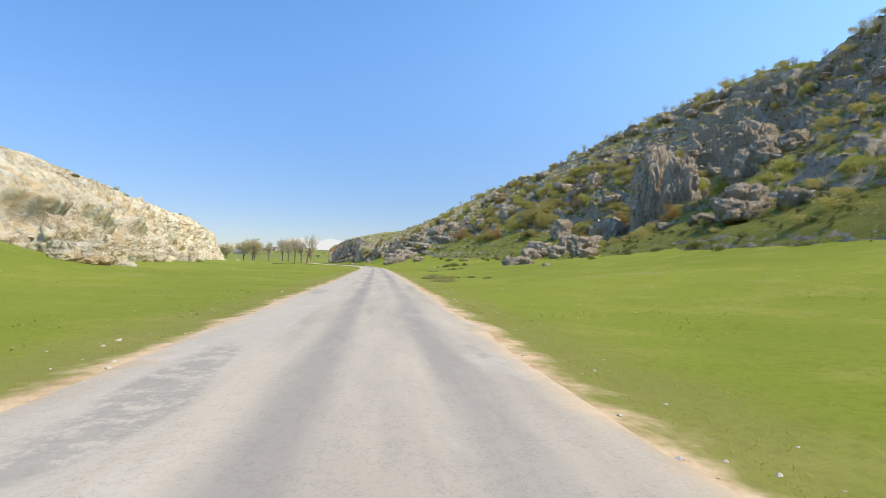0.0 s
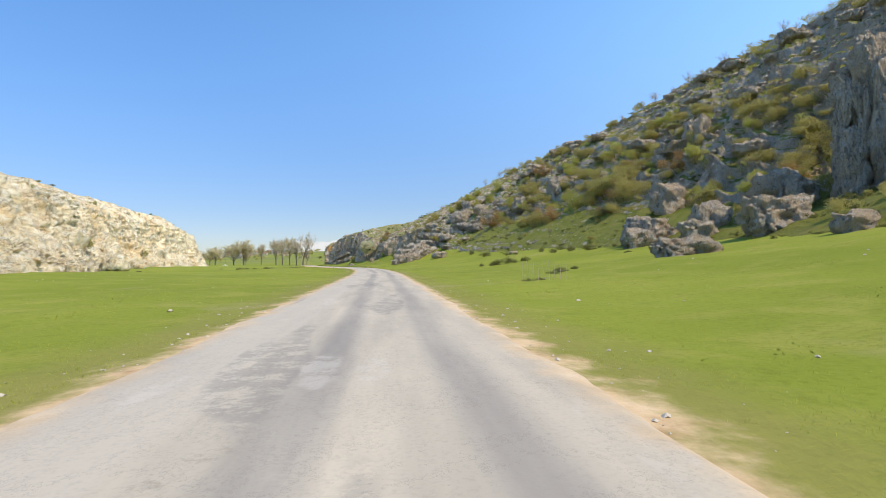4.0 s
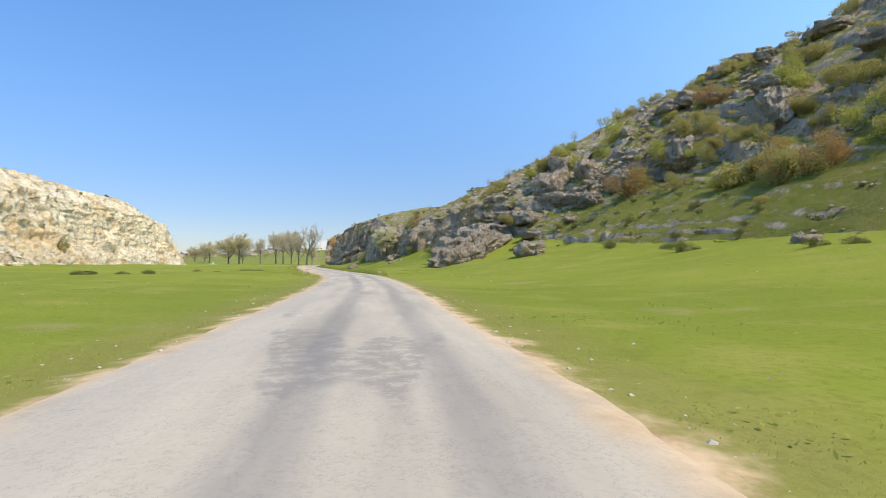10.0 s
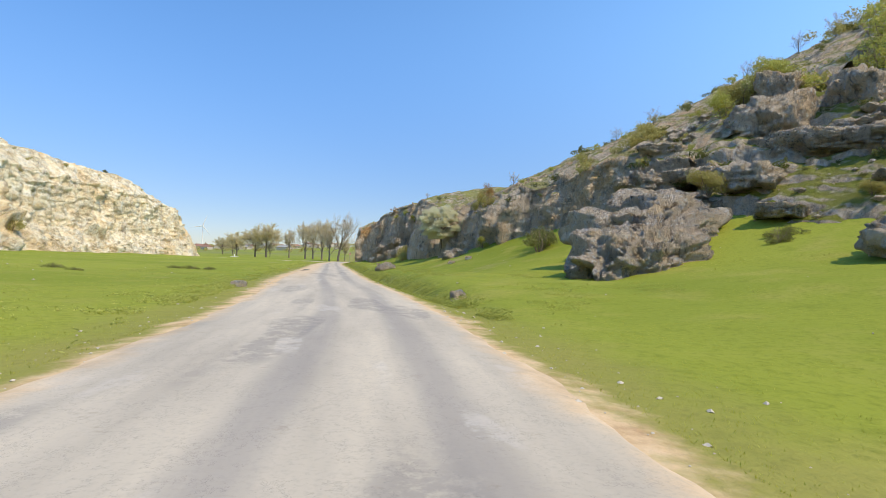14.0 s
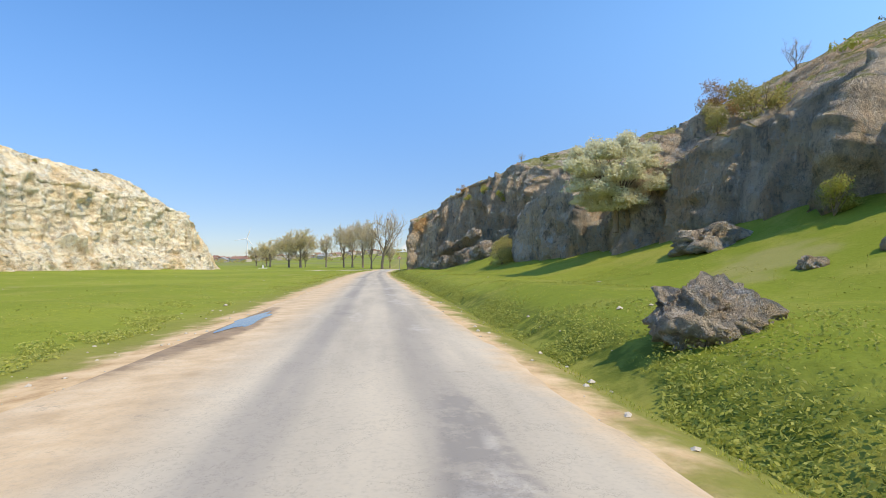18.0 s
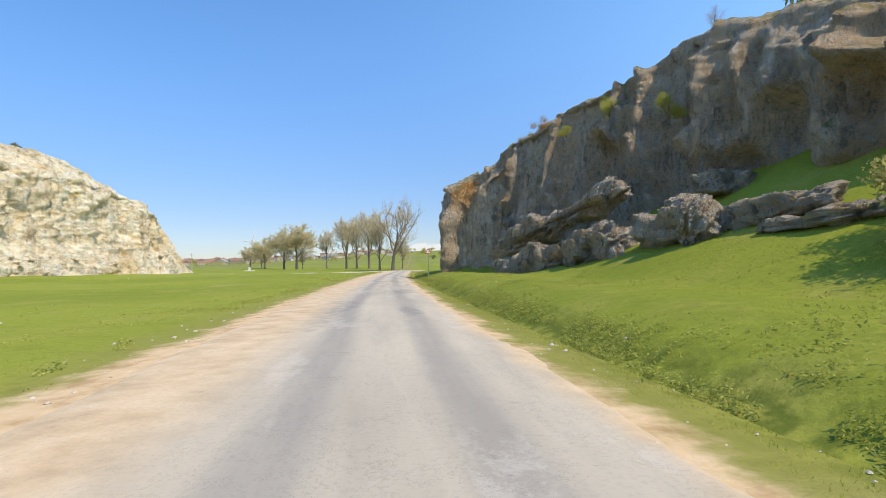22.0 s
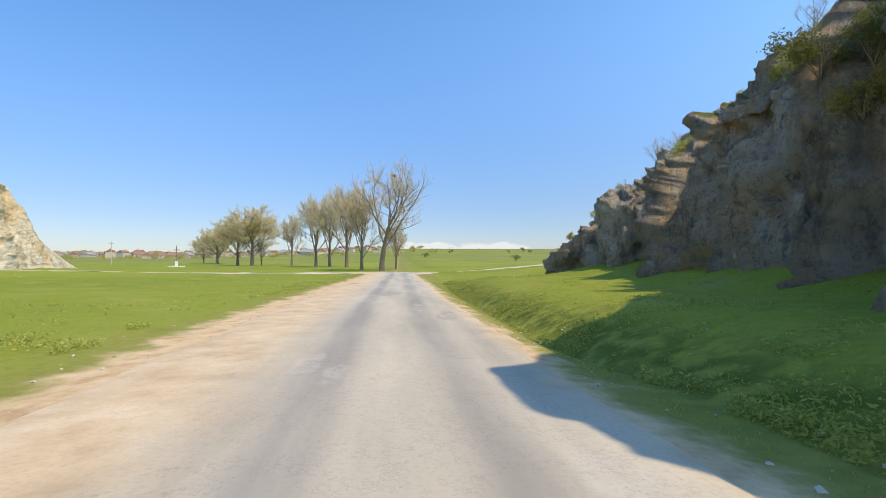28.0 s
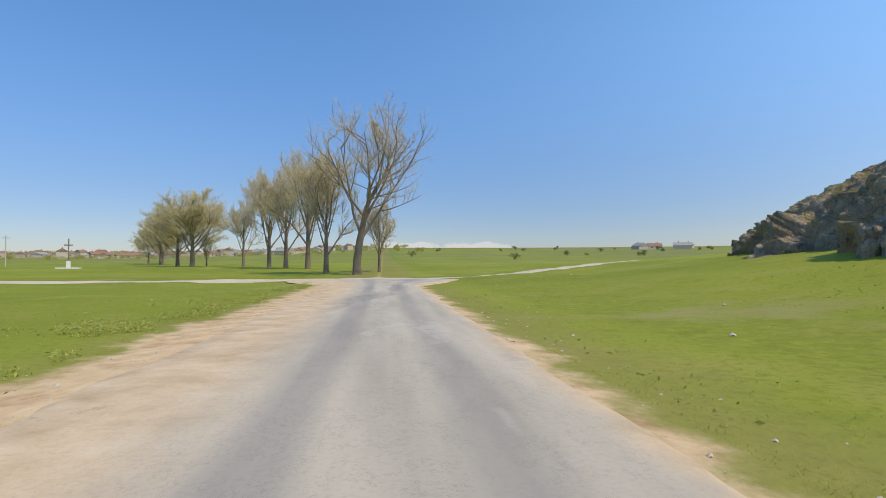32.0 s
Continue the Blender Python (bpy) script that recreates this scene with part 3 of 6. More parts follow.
LEFT = [
    (-110, (-32, 7), (-44, 13), (-62, 20), (-90, 27), (-150, 33)),
    (44, (-42, 8.5), (-50, 13), (-64, 19.5), (-86, 26), (-150, 32)),
    (51, (-42, 6.0), (-50, 11.5), (-64, 19.3), (-86, 26), (-150, 32)),
    (58, (-42, 1.4), (-50, 10.5), (-64, 19.2), (-86, 25.8), (-150, 32)),
    (78, (-42, 0.8), (-50, 9.5), (-65, 19.5), (-86, 25.5), (-150, 31)),
    (110, (-46, 0.6), (-54, 9), (-66, 19.0), (-86, 26), (-150, 31)),
    (200, (-57, 0.6), (-66, 9), (-71, 19), (-90, 26.5), (-150, 33)),
    (300, (-68, 1), (-77, 9), (-81, 22.5), (-93, 30.5), (-150, 38)),
    (365, (-71, 0.8), (-80, 8.5), (-83, 23.5), (-93, 31.5), (-150, 39)),
    (412, (-62.5, 0.7), (-70.5, 8.5), (-73, 22.5), (-83, 29.5), (-140, 37)),
    (428, (-61, 0.5), (-67.5, 7.5), (-70, 18.5), (-82, 25.5), (-140, 32)),
    (438, (-63, 0.3), (-66.5, 6), (-71.5, 15), (-86, 21), (-140, 28)),
    (449, (-65.5, 0.2), (-68.5, 2.4), (-74, 4.5), (-90, 9), (-140, 16)),
    (455, (-66, -0.7), (-69, -0.7), (-75, -0.6), (-91, 0.5), (-140, 5)),
]


def station(table, s, k, axis):
    return np.interp(s, [r[0] for r in table], [r[1 + k][axis] for r in table])


ROAD_MID = -0.55
JUNCTION = 420.0


def ground_height(s, d):
    s, d = np.broadcast_arrays(np.asarray(s, float), np.asarray(d, float))
    fd, fz = station(RIGHT, s, 0, 0), station(RIGHT, s, 0, 1)
    up = np.clip((d - 6.0) / np.maximum(fd - 6.0, 1.0), 0, 1.25)
    z = fz * up**1.6 * (1 - smooth(440, 520, s))
    ld, lz = station(LEFT, s, 0, 0), station(LEFT, s, 0, 1)
    up = np.clip((d + 14.0) / np.minimum(ld + 14.0, -1.0), 0, 1.2)
    z = z + lz * up**2.2 * (1 - smooth(440, 500, s))
    # the bank beyond the ditch, and the ditch
    there = smooth(196, 212, s) * (1 - smooth(360, 378, s))
    cut = there * (1 - smooth(316, 323, s) * (1 - smooth(336, 343, s)))
    mid = 3.6 + 0.3 * np.sin(s * 0.05)
    z = np.maximum(z, 0.62 * there * smooth(mid - 0.1, mid + 2.6, d) * (d < 60))
    z = z - 0.32 * np.exp(-(((d - mid) / 0.42) ** 2)) * cut
    p = np.stack([s * 0.06, d * 0.06, 0 * s], -1)
    rough = smooth(3.0, 9.0, np.abs(d - ROAD_MID))
    z = z + rough * (0.22 * fbm(p, 3, 5) + 0.07 * fbm(p * 7, 2, 8))
    z = z - 0.06 * smooth(2.6, 3.6, np.abs(d - ROAD_MID))
    # the plain beyond the gorge
    far = np.hypot(np.maximum(s - 430, 0), np.maximum(np.abs(d) - 60, 0) * smooth(420, 520, s))
    side = smooth(-260, 40, d) * 0.55 + 0.45
    z = z + side * (0.9 * smooth(0, 60, far) + 27 * smooth(60, 900, far)) - 30 * smooth(1300, 3200, far)
    return z


def ground_at(s, d):
    return float(ground_height(np.array([s]), np.array([d]))[0])


def sheet(name, ss, ds, material, lift=0.0, label="", kind="structure", keep=None):
    s, d = np.meshgrid(ss, ds, indexing="ij")
    z = ground_height(s, d) + lift
    off = np.abs(d - ROAD_MID)
    wide = 2.9 + (0.5 * smooth(190, 225, s) + 0.45 * smooth(335, 352, s)) * (d < 0)
    wide = wide * (1 - smooth(JUNCTION + 2, JUNCTION + 8, s)) + 0.0
    ditch = np.exp(-(((d - 3.9) / 0.8) ** 2)) * smooth(196, 210, s) * (1 - smooth(362, 378, s)) + 0.25 * smooth(5, 6, d) * (1 - smooth(7, 15, d)) * smooth(196, 230, s)
    me = mesh_from(name, place(s, d, z), grid_faces(len(ss), len(ds)), material,
                   attrs={"off": off, "along": s, "dirt": wide, "ditch": np.clip(ditch, 0, 1)})
    ob = new(name, me)
    return tagged(ob, label, kind=kind)


def spread(near, far, step, grow):
    out, x, h = [], near, step
    while x < far:
        out.append(x)
        h *= grow
        x += h
    return out + [far]


gs = np.array([-v for v in spread(40, 2500, 3, 1.25)][::-1] + list(np.arange(-38, 470, 1.3)) + spread(470, 3800, 2, 1.06))
gd = np.array([-v for v in spread(13, 2800, 0.8, 1.09)][::-1] + list(np.arange(-12.6, 16, 0.42)) + spread(16, 2800, 0.6, 1.08))
sheet("ground", gs, gd, MAT["ground"], label="short green spring turf of a valley floor with bare dirt patches")


def strip(name, s0, s1, half, material, label, lift=0.03, mid=ROAD_MID, wob=0.25):
    """The road: a strip along the drive with a ragged edge."""
    ss = np.arange(s0, s1, 0.8)
    across = np.linspace(-1, 1, 15)
    s, a = np.meshgrid(ss, across, indexing="ij")
    ragged = wob * fbm(np.stack([s * 0.45, np.sign(a) * 40.0, 0 * s], -1), 3, 21)
    d = mid + a * (half + ragged * (np.abs(a) > 0.99)) + smooth(s1 - 16, s1, s) * a * 5
    z = ground_height(s, d * 0 + mid) + lift + 0.05 * (1 - a * a) - 0.10 * (np.abs(a) > 0.99)
    off = a * half
    return tagged(new(name, mesh_from(name, place(s, d, z), grid_faces(*s.shape), material, attrs={"off": off, "along": s})), label, kind="structure")


strip("road", -60, JUNCTION, 2.95, MAT["road"], "worn pale asphalt country road with dusty edges")


def track(name, pts, half, material, label):
    """A dirt track through points (s, d) on the ground."""
    pts = np.array(pts, float)
    t = np.linspace(0, len(pts) - 1, 140)
    s, d = _spline(pts[:, 0], t), _spline(pts[:, 1], t)
    ws, wd = np.gradient(s), np.gradient(d)
    long_ = np.hypot(ws, wd)
    a = np.linspace(-1, 1, 5)
    wob = 0.3 * half * fbm(np.stack([t * 3, 0 * t, 0 * t], -1), 2, 31)
    off = a[None] * (half + wob[:, None])
    ps, pd = s[:, None] + off * (-wd / long_)[:, None], d[:, None] + off * (ws / long_)[:, None]
    p = place(ps, pd, ground_height(ps, pd) + 0.07 - 0.06 * np.abs(a)[None])
    return tagged(new(name, mesh_from(name, p, grid_faces(140, 5), material)), label, kind="structure")


MAT["dirt"] = plain("pale_dirt", (0.58, 0.49, 0.36), 0.95, 0.3, 0.6)
track("dirt_track", [(JUNCTION + 3, 3), (JUNCTION + 2, -12), (JUNCTION - 2, -30), (JUNCTION - 4, -50), (JUNCTION + 6, -75), (JUNCTION + 30, -120)], 2.6, MAT["dirt"], "pale dirt track running past bare trees")
track("dirt_track", [(JUNCTION - 4, 0), (JUNCTION + 4, 5), (JUNCTION + 20, 20), (JUNCTION + 50, 52), (JUNCTION + 110, 120), (JUNCTION + 190, 210)], 1.7, MAT["dirt"], "pale dirt track climbing over the green plain")


LOFTS = []


def loft(name, table, s0, s1, ds, nv, material, label, seed, amount, flip=False, banding=0.45, sheer=0.0, hollows=0.0, calm=1.0, grit=0.34, soften=2, caves=0.0):
    """A hillside through the profiles of a table, roughened into rock."""
    ss = np.arange(s0, s1, ds)
    k = len(table[0]) - 1
    D = np.stack([station(table, ss, i, 0) for i in range(k)], 1)
    Z = np.stack([station(table, ss, i, 1) for i in range(k)], 1)
    D = np.concatenate([D[:, :1], D], 1)
    Z = np.concatenate([Z[:, :1] - 1.5, Z], 1)
    # more rows on the face than on the back
    u = np.concatenate([np.linspace(0, 1, 5)[:-1], np.linspace(1, 2, int(nv * 0.34))[:-1], np.linspace(2, 3, int(nv * 0.26))[:-1], np.linspace(3, 4, int(nv * 0.26))[:-1], np.linspace(4, k, int(nv * 0.14))])
    i = np.clip(u.astype(int), 0, k - 1)
    f = (u - i)[None]
    d = D[:, i] * (1 - f) + D[:, i + 1] * f
    z = Z[:, i] * (1 - f) + Z[:, i + 1] * f
    # soften the folds along the slope
    for _ in range(soften):
        d[:, 5:-1] = (d[:, 4:-2] + 2 * d[:, 5:-1] + d[:, 6:]) / 4
        z[:, 5:-1] = (z[:, 4:-2] + 2 * z[:, 5:-1] + z[:, 6:]) / 4
    z = z - 0.55 * (1 - smooth(1.0, 1.35, u))[None]
    s = np.repeat(ss[:, None], d.shape[1], 1)
    p = place(s, d, z)
    nu_ = np.gradient(p, axis=0)
    nv_ = np.gradient(p, axis=1)
    nor = np.cross(nu_, nv_)
    nor /= np.linalg.norm(nor, axis=-1, keepdims=True) + 1e-9
    if flip:
        nor = -nor
    steep = 1 - np.clip(np.abs(nor[..., 2]), 0, 1)
    crack = ridged(np.stack([p[..., 0] * 0.22, p[..., 1] * 0.22, p[..., 2] * 0.035], -1), 3, seed)
    strata = ridged(np.stack([p[..., 0] * 0.05, p[..., 1] * 0.05, p[..., 2] * 0.55 + 0.3 * vnoise(p * 0.1, seed + 3)], -1), 2, seed + 5)
    lumps = fbm(p * 0.16, 3, seed + 7)
    fine = ridged(p * 0.75, 3, seed + 9)
    rocky = smooth(0.05, 0.45, steep)
    cleft = vnoise(np.stack([p[..., 0] * 0.17, p[..., 1] * 0.17, p[..., 2] * 0.03], -1) + 0.12 * vnoise(p * 0.5, seed + 2)[..., None], seed + 13)
    cleft = np.exp(-((cleft / 0.075) ** 2))
    shelf = vnoise(np.stack([p[..., 0] * 0.03, p[..., 1] * 0.03, p[..., 2] * 0.32], -1) + 0.15 * vnoise(p * 0.3, seed + 4)[..., None], seed + 15)
    shelf = np.exp(-((shelf / 0.08) ** 2)) * smooth(-0.1, 0.3, vnoise(p * 0.08, seed + 16))
    disp = amount * (0.75 * lumps + 0.9 * rocky * crack * 0.8 + banding * strata * (0.3 + rocky) + grit * fine * (0.45 + rocky) + 0.12 * ridged(p * 2.1, 2, seed + 19) * (0.4 + rocky) - rocky * (1.7 * cleft + 2.2 * banding * shelf))
    if sheer:
        # broad flat faces parted by upright joints
        q = np.stack([p[..., 0] * 0.13, p[..., 1] * 0.13, p[..., 2] * 0.02], -1) + 0.05 * vnoise(p * 0.4, seed + 21)[..., None]
        k = vnoise(q, seed + 22) * 2.6
        stepped = (np.floor(k) + smooth(0.7, 1.0, k - np.floor(k))) * (1 - smooth(1.35, 1.95, u))[None]
        cleft = cleft * (1 - 0.6 * smooth(1.6, 2.1, u))[None]
        split = vnoise(np.stack([p[..., 0] * 0.42, p[..., 1] * 0.42, p[..., 2] * 0.06], -1) + 0.1 * vnoise(p * 0.7, seed + 25)[..., None], seed + 24)
        split = np.exp(-((split / 0.06) ** 2)) * smooth(-0.2, 0.3, vnoise(p * 0.15, seed + 26))
        jag = 0.8 + 0.5 * smooth(335, 345, s)
        plain_face = amount * (0.45 * stepped + 0.38 * lumps + 0.40 * crack + jag * (0.30 * fine + 0.20 * ridged(p * 2.1, 2, seed + 19) + 0.14 * ridged(p * (1.1, 1.1, 0.6), 3, seed + 27)) + banding * strata - 2.6 * cleft - 1.2 * split)
        disp = disp * (1 - sheer * rocky) + sheer * rocky * plain_face
    if hollows:
        q = vnoise(np.stack([p[..., 0] * 0.15, p[..., 1] * 0.11, p[..., 2] * 0.27], -1) + 0.25 * vnoise(p * 0.4, seed + 31)[..., None], seed + 30)
        disp = disp - hollows * smooth(0.56, 0.68, q) * smooth(0.2, 0.5, steep) * (1 - smooth(2.0, 2.6, u))[None]
    if caves:
        # overhung hollows where the wall stands on its talus
        q = vnoise(np.stack([p[..., 0] * 0.075, p[..., 1] * 0.13, p[..., 2] * 0.05], -1), seed + 41)
        disp = disp - caves * smooth(25, 50, s1 - s) * smooth(0.12, 0.30, q) * np.exp(-(((u - 1.8 - 0.15 * np.sin(ss * 0.21)[:, None]) / 0.10) ** 2))
    if flip:
        # the far end runs out low into the turf
        disp = disp * smooth(6, 34, s1 - s)
    low = (1 - smooth(1.7, 2.3, u))[None]
    disp = disp * (1 - low * (1 - calm) * (1 - rocky))
    hold = smooth(0, 1.2, u)[None]
    p = p + nor * (disp * hold)[..., None]
    LOFTS.append((table, ss, d, p[..., 2]))
    faces = grid_faces(*s.shape)
    return tagged(new(name, mesh_from(name, p, faces[:, ::-1] if flip else faces, material)), label, kind="structure")


loft("hillside", RIGHT, -90, 236, 0.5, 230, MAT["hill"], "steep scrubby hillside with grey limestone outcrops", 3, 1.15, calm=0.35, soften=70, banding=0.85)
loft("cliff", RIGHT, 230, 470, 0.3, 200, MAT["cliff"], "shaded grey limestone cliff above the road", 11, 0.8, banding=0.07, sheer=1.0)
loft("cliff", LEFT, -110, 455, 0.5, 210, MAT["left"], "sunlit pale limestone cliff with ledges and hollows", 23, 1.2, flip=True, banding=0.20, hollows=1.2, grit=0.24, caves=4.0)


# ---- rocks ----
def rock_mesh(name, seed, size, material, sub=4, square=0.7, rough=1.0, strata=0.0):
    bm = bmesh.new()
    bmesh.ops.create_icosphere(bm, subdivisions=sub, radius=1.0)
    v = np.array([q.co[:] for q in bm.verts])
    f = np.array([[w.index for w in t.verts] for t in bm.faces])
    bm.free()
    # flat broken faces: a ball cut by planes
    g = np.random.RandomState(seed)
    cut = g.normal(size=(15, 3)) * (1, 1, 0.75)
    cut = np.concatenate([cut, g.normal(size=(6, 3)) * 0.16 + np.concatenate([np.eye(3), -np.eye(3)])])
    cut /= np.linalg.norm(cut, axis=1, keepdims=True)
    far = np.concatenate([g.uniform(0.74, 1.02, 15), g.uniform(0.70, 0.84, 6)])
    dot = v @ cut.T
    v = v * np.minimum(1.2, np.where(dot > 0.05, far / np.maximum(dot, 0.05), 9.0).min(1))[:, None]
    v = np.sign(v) * np.abs(v) ** (0.5 + 0.5 * square)
    size = np.array(size, float)
    p = v * size
    n = v / (np.linalg.norm(v, axis=1, keepdims=True) + 1e-9)
    m = size.mean()
    off = np.array([seed * 13.7, seed * 5.1, 0])
    q = p / m
    disp = 0.11 * fbm(q * 1.0 + off, 3, seed) + 0.10 * ridged(q * 2.3 + off, 4, seed + 2) + 0.085 * ridged(q * (7, 7, 4.5) + off, 3, seed + 4) + 0.045 * ridged(q * (17, 17, 10) + off, 2, seed + 5)
    tall = np.stack([q[:, 0] * 1.5, q[:, 1] * 1.5, q[:, 2] * 0.22], -1) + 0.2 * vnoise(q * 2.5 + off, seed + 1)[:, None]
    disp = disp - 0.20 * np.exp(-((vnoise(tall + off, seed + 6) / 0.06) ** 2))
    wide_ = np.stack([q[:, 0] * 0.3, q[:, 1] * 0.3, q[:, 2] * 2.2], -1) + 0.15 * vnoise(q * 2.0 + off, seed + 3)[:, None]
    disp = disp - (0.05 + strata) * np.exp(-((vnoise(wide_ + off, seed + 7) / 0.10) ** 2))
    # broken steps where blocks have come away
    k = vnoise(q * (2.4, 2.4, 3.2) + off, seed + 11) * 3.4
    disp = disp + 0.075 * (np.floor(k) + smooth(0.72, 1.0, k - np.floor(k)))
    if strata:
        disp = disp + strata * ridged(np.stack([q[:, 0] * 0.3, q[:, 1] * 0.3, q[:, 2] * 4.0], -1) + off, 2, seed + 8)
    p = p + n * (disp * m * rough)[:, None]
    p = p * (size / np.maximum(np.abs(p).max(0), 1e-6)) * 1.04
    return mesh_from(name, p, f, material)


def rock(s, d, size, seed, label, turn=0.0, sink=0.25, z=None, sub=4, square=0.7, tilt=0.0, rough=1.0, strata=0.0, name="boulder", material=None, group=""):
    ob = new(name, rock_mesh(name, seed, size, material or MAT["crag"], sub, square, rough, strata))
    base = ground_at(s, d) if z is None else z
    x, y, _ = place(s, d)
    ob.matrix_world = pose(float(x), float(y), base + size[2] * (1 - 2 * sink), tilt, 0, heading(s) + turn)
    return tagged(ob, label, "rock", group)


def slope_height(table, s, d):
    """Height of the built hillside at s, d."""
    for own, ss, dd, zz in LOFTS:
        if own is table and ss[0] <= s <= ss[-1]:
            i = int(np.clip(np.searchsorted(ss, s), 0, len(ss) - 1))
            sign_ = -1 if table is LEFT else 1
            row = np.maximum.accumulate(dd[i] * sign_)
            return float(np.interp(d * sign_, row, zz[i]))
    return 0.0


def crag(s, d, z, w, h, seed, label, deep=0.8, turn=0.0, tilt=0.0, sub=4, square=0.72, strata=0.0, name="outcrop", rough=1.0, group="", up=0.35, mat="crag", blocks=0, hung=False):
    """An outcrop w wide and h high whose foot is at height z on the slope, with blocks that lean on it."""
    ob = new(name, rock_mesh(name, seed, (w / 2, w * deep / 2, h * 0.6), MAT[mat], sub, square, rough, strata))
    if d > 0 and not hung:
        z = min(z, ground_at(s, d) if d < float(station(RIGHT, s, 0, 0)) else slope_height(RIGHT, s, d) + 0.3)
    x, y, _ = place(s, d)
    ob.matrix_world = pose(float(x), float(y), z + h * up, tilt, 0, heading(s) + turn)
    g = random.Random(seed * 7 + 1)
    for i in range(blocks):
        a = g.uniform(math.pi * 0.75, math.pi * 1.95)
        k = g.uniform(0.26, 0.42)
        b = mesh_object("rock_block", rock_mesh("rock_block", seed * 3 + i, (w * k / 2, w * deep * k / 2, h * g.uniform(0.18, 0.34)), MAT[mat], max(sub - 1, 3), square, rough, strata), ob)
        b.matrix_local = pose(math.cos(a) * w * 0.43, math.sin(a) * w * deep * 0.43, -h * g.uniform(0.05, 0.34), g.uniform(-10, 10), g.uniform(-10, 10), g.uniform(0, 90))
    return tagged(ob, label, "rock", group)


def lying(a, b, w, h, seed, label, name="rock_slab", sub=6, strata=0.0, roll=0.0, blocks=0):
    """A long slab from a to b, each (s, d, z)."""
    p, q = Vector(place(*a).tolist()), Vector(place(*b).tolist())
    way = q - p
    ob = new(name, rock_mesh(name, seed, (w / 2, way.length / 2, h / 2), MAT["slab"], sub, 0.62, 1.25, strata))
    ob.matrix_world = Matrix.Translation((p + q) / 2) @ way.to_track_quat("Y", "Z").to_matrix().to_4x4() @ Matrix.Rotation(radians(roll), 4, "Y")
    g = random.Random(seed)
    for i in range(blocks):
        k = g.uniform(0.18, 0.3)
        piece = mesh_object("rock_block", rock_mesh("rock_block", seed * 3 + i, (w * 0.4, way.length * k / 2, h * 0.36), MAT["slab"], 4, 0.6, 1.0, strata), ob)
        piece.matrix_local = pose(g.uniform(-0.25, -0.1) * w, (g.random() - 0.5) * way.length * 0.7, h * g.uniform(-0.2, 0.3), g.uniform(-8, 8), g.uniform(-8, 8), g.uniform(-25, 25))
    return tagged(ob, label, "rock")


GREY = "weathered grey limestone outcrop on a grassy slope"
# the split buttress and the rocks about it
crag(119, 64.5, 8, 9.5, 24, 1, "tall grey limestone buttress beside a dark cleft", 1.0, 6, sub=6, name="rock_buttress", blocks=4)
crag(111, 66, 8, 9.5, 20, 2, "tall grey limestone buttress with a tapering crest", 1.0, -8, sub=6, name="rock_buttress", blocks=3)
crag(121, 71, 21, 16, 10, 3, "broad weathered limestone cap above a buttress", 0.7, 4, sub=5, name="rock_buttress", blocks=4, strata=0.06)
crag(126, 57.5, 7, 9, 8, 4, "low shaded limestone shoulder below a buttress", 0.8, sub=5, blocks=3)
crag(90, 67, 16.5, 11, 12, 5, "grey limestone tower standing out of scrub", 0.8, 12, sub=6, name="rock_tower", blocks=4, hung=True, up=0.5)
for i, (s, d, w) in enumerate([(60, 43, 5.5), (63, 46, 7.5), (66, 49, 6.0), (55, 47, 4.5), (70, 45, 3.5)]):
    crag(s, d, 9.0, w, w * 0.5, 190 + i, "low pale broken outcrop among shrubs", 0.9, 40 * i, sub=5, strata=0.05, blocks=2, group="outcrops on the near slope")
crag(114, 45.3, 3.9, 8.6, 5.2, 7, "large rounded limestone boulder at the slope's foot", 0.8, sub=5, name="boulder")
crag(102, 27.0, 1.2, 6.4, 2.5, 8, "long low pale boulder lying on grass", 0.7, name="boulder", sub=5)
crag(97, 39.5, 3.2, 3.6, 2.2, 9, "small pale boulder lying on grass", name="boulder")
crag(78, 25.1, 1.2, 1.5, 0.9, 10, "single pale stone lying on turf", name="boulder")
crag(130, 49, 5.0, 6, 5, 18, "shaded limestone boulder leaning on others", name="boulder")
crag(126, 44, 3.8, 5, 3.2, 19, "shaded limestone boulder leaning on others", name="boulder")
crag(150, 55, 10.5, 6, 6, 11, GREY, blocks=3)
crag(139, 44.5, 4.0, 8.5, 4.6, 12, "tilted limestone slab at the slope's foot", 0.9, sub=5, blocks=3)
crag(135, 40.5, 3.0, 6, 3.6, 13, "tilted limestone slab at the slope's foot", 0.7, tilt=14, blocks=2)
crag(165, 72, 24.5, 4.4, 9, 14, "slender limestone pinnacle rising from bushes", 0.8, name="rock_pinnacle")
crag(161, 71, 24.5, 4, 8, 15, "slender limestone pinnacle rising from bushes", 0.8, name="rock_pinnacle")
crag(198, 58.5, 19.5, 6.6, 6.6, 16, "blocky shaded limestone outcrop on the slope", sub=5, blocks=3)
crag(172, 32.3, 2.4, 2.2, 1.2, 17, "pale stone half sunk in turf", name="boulder")
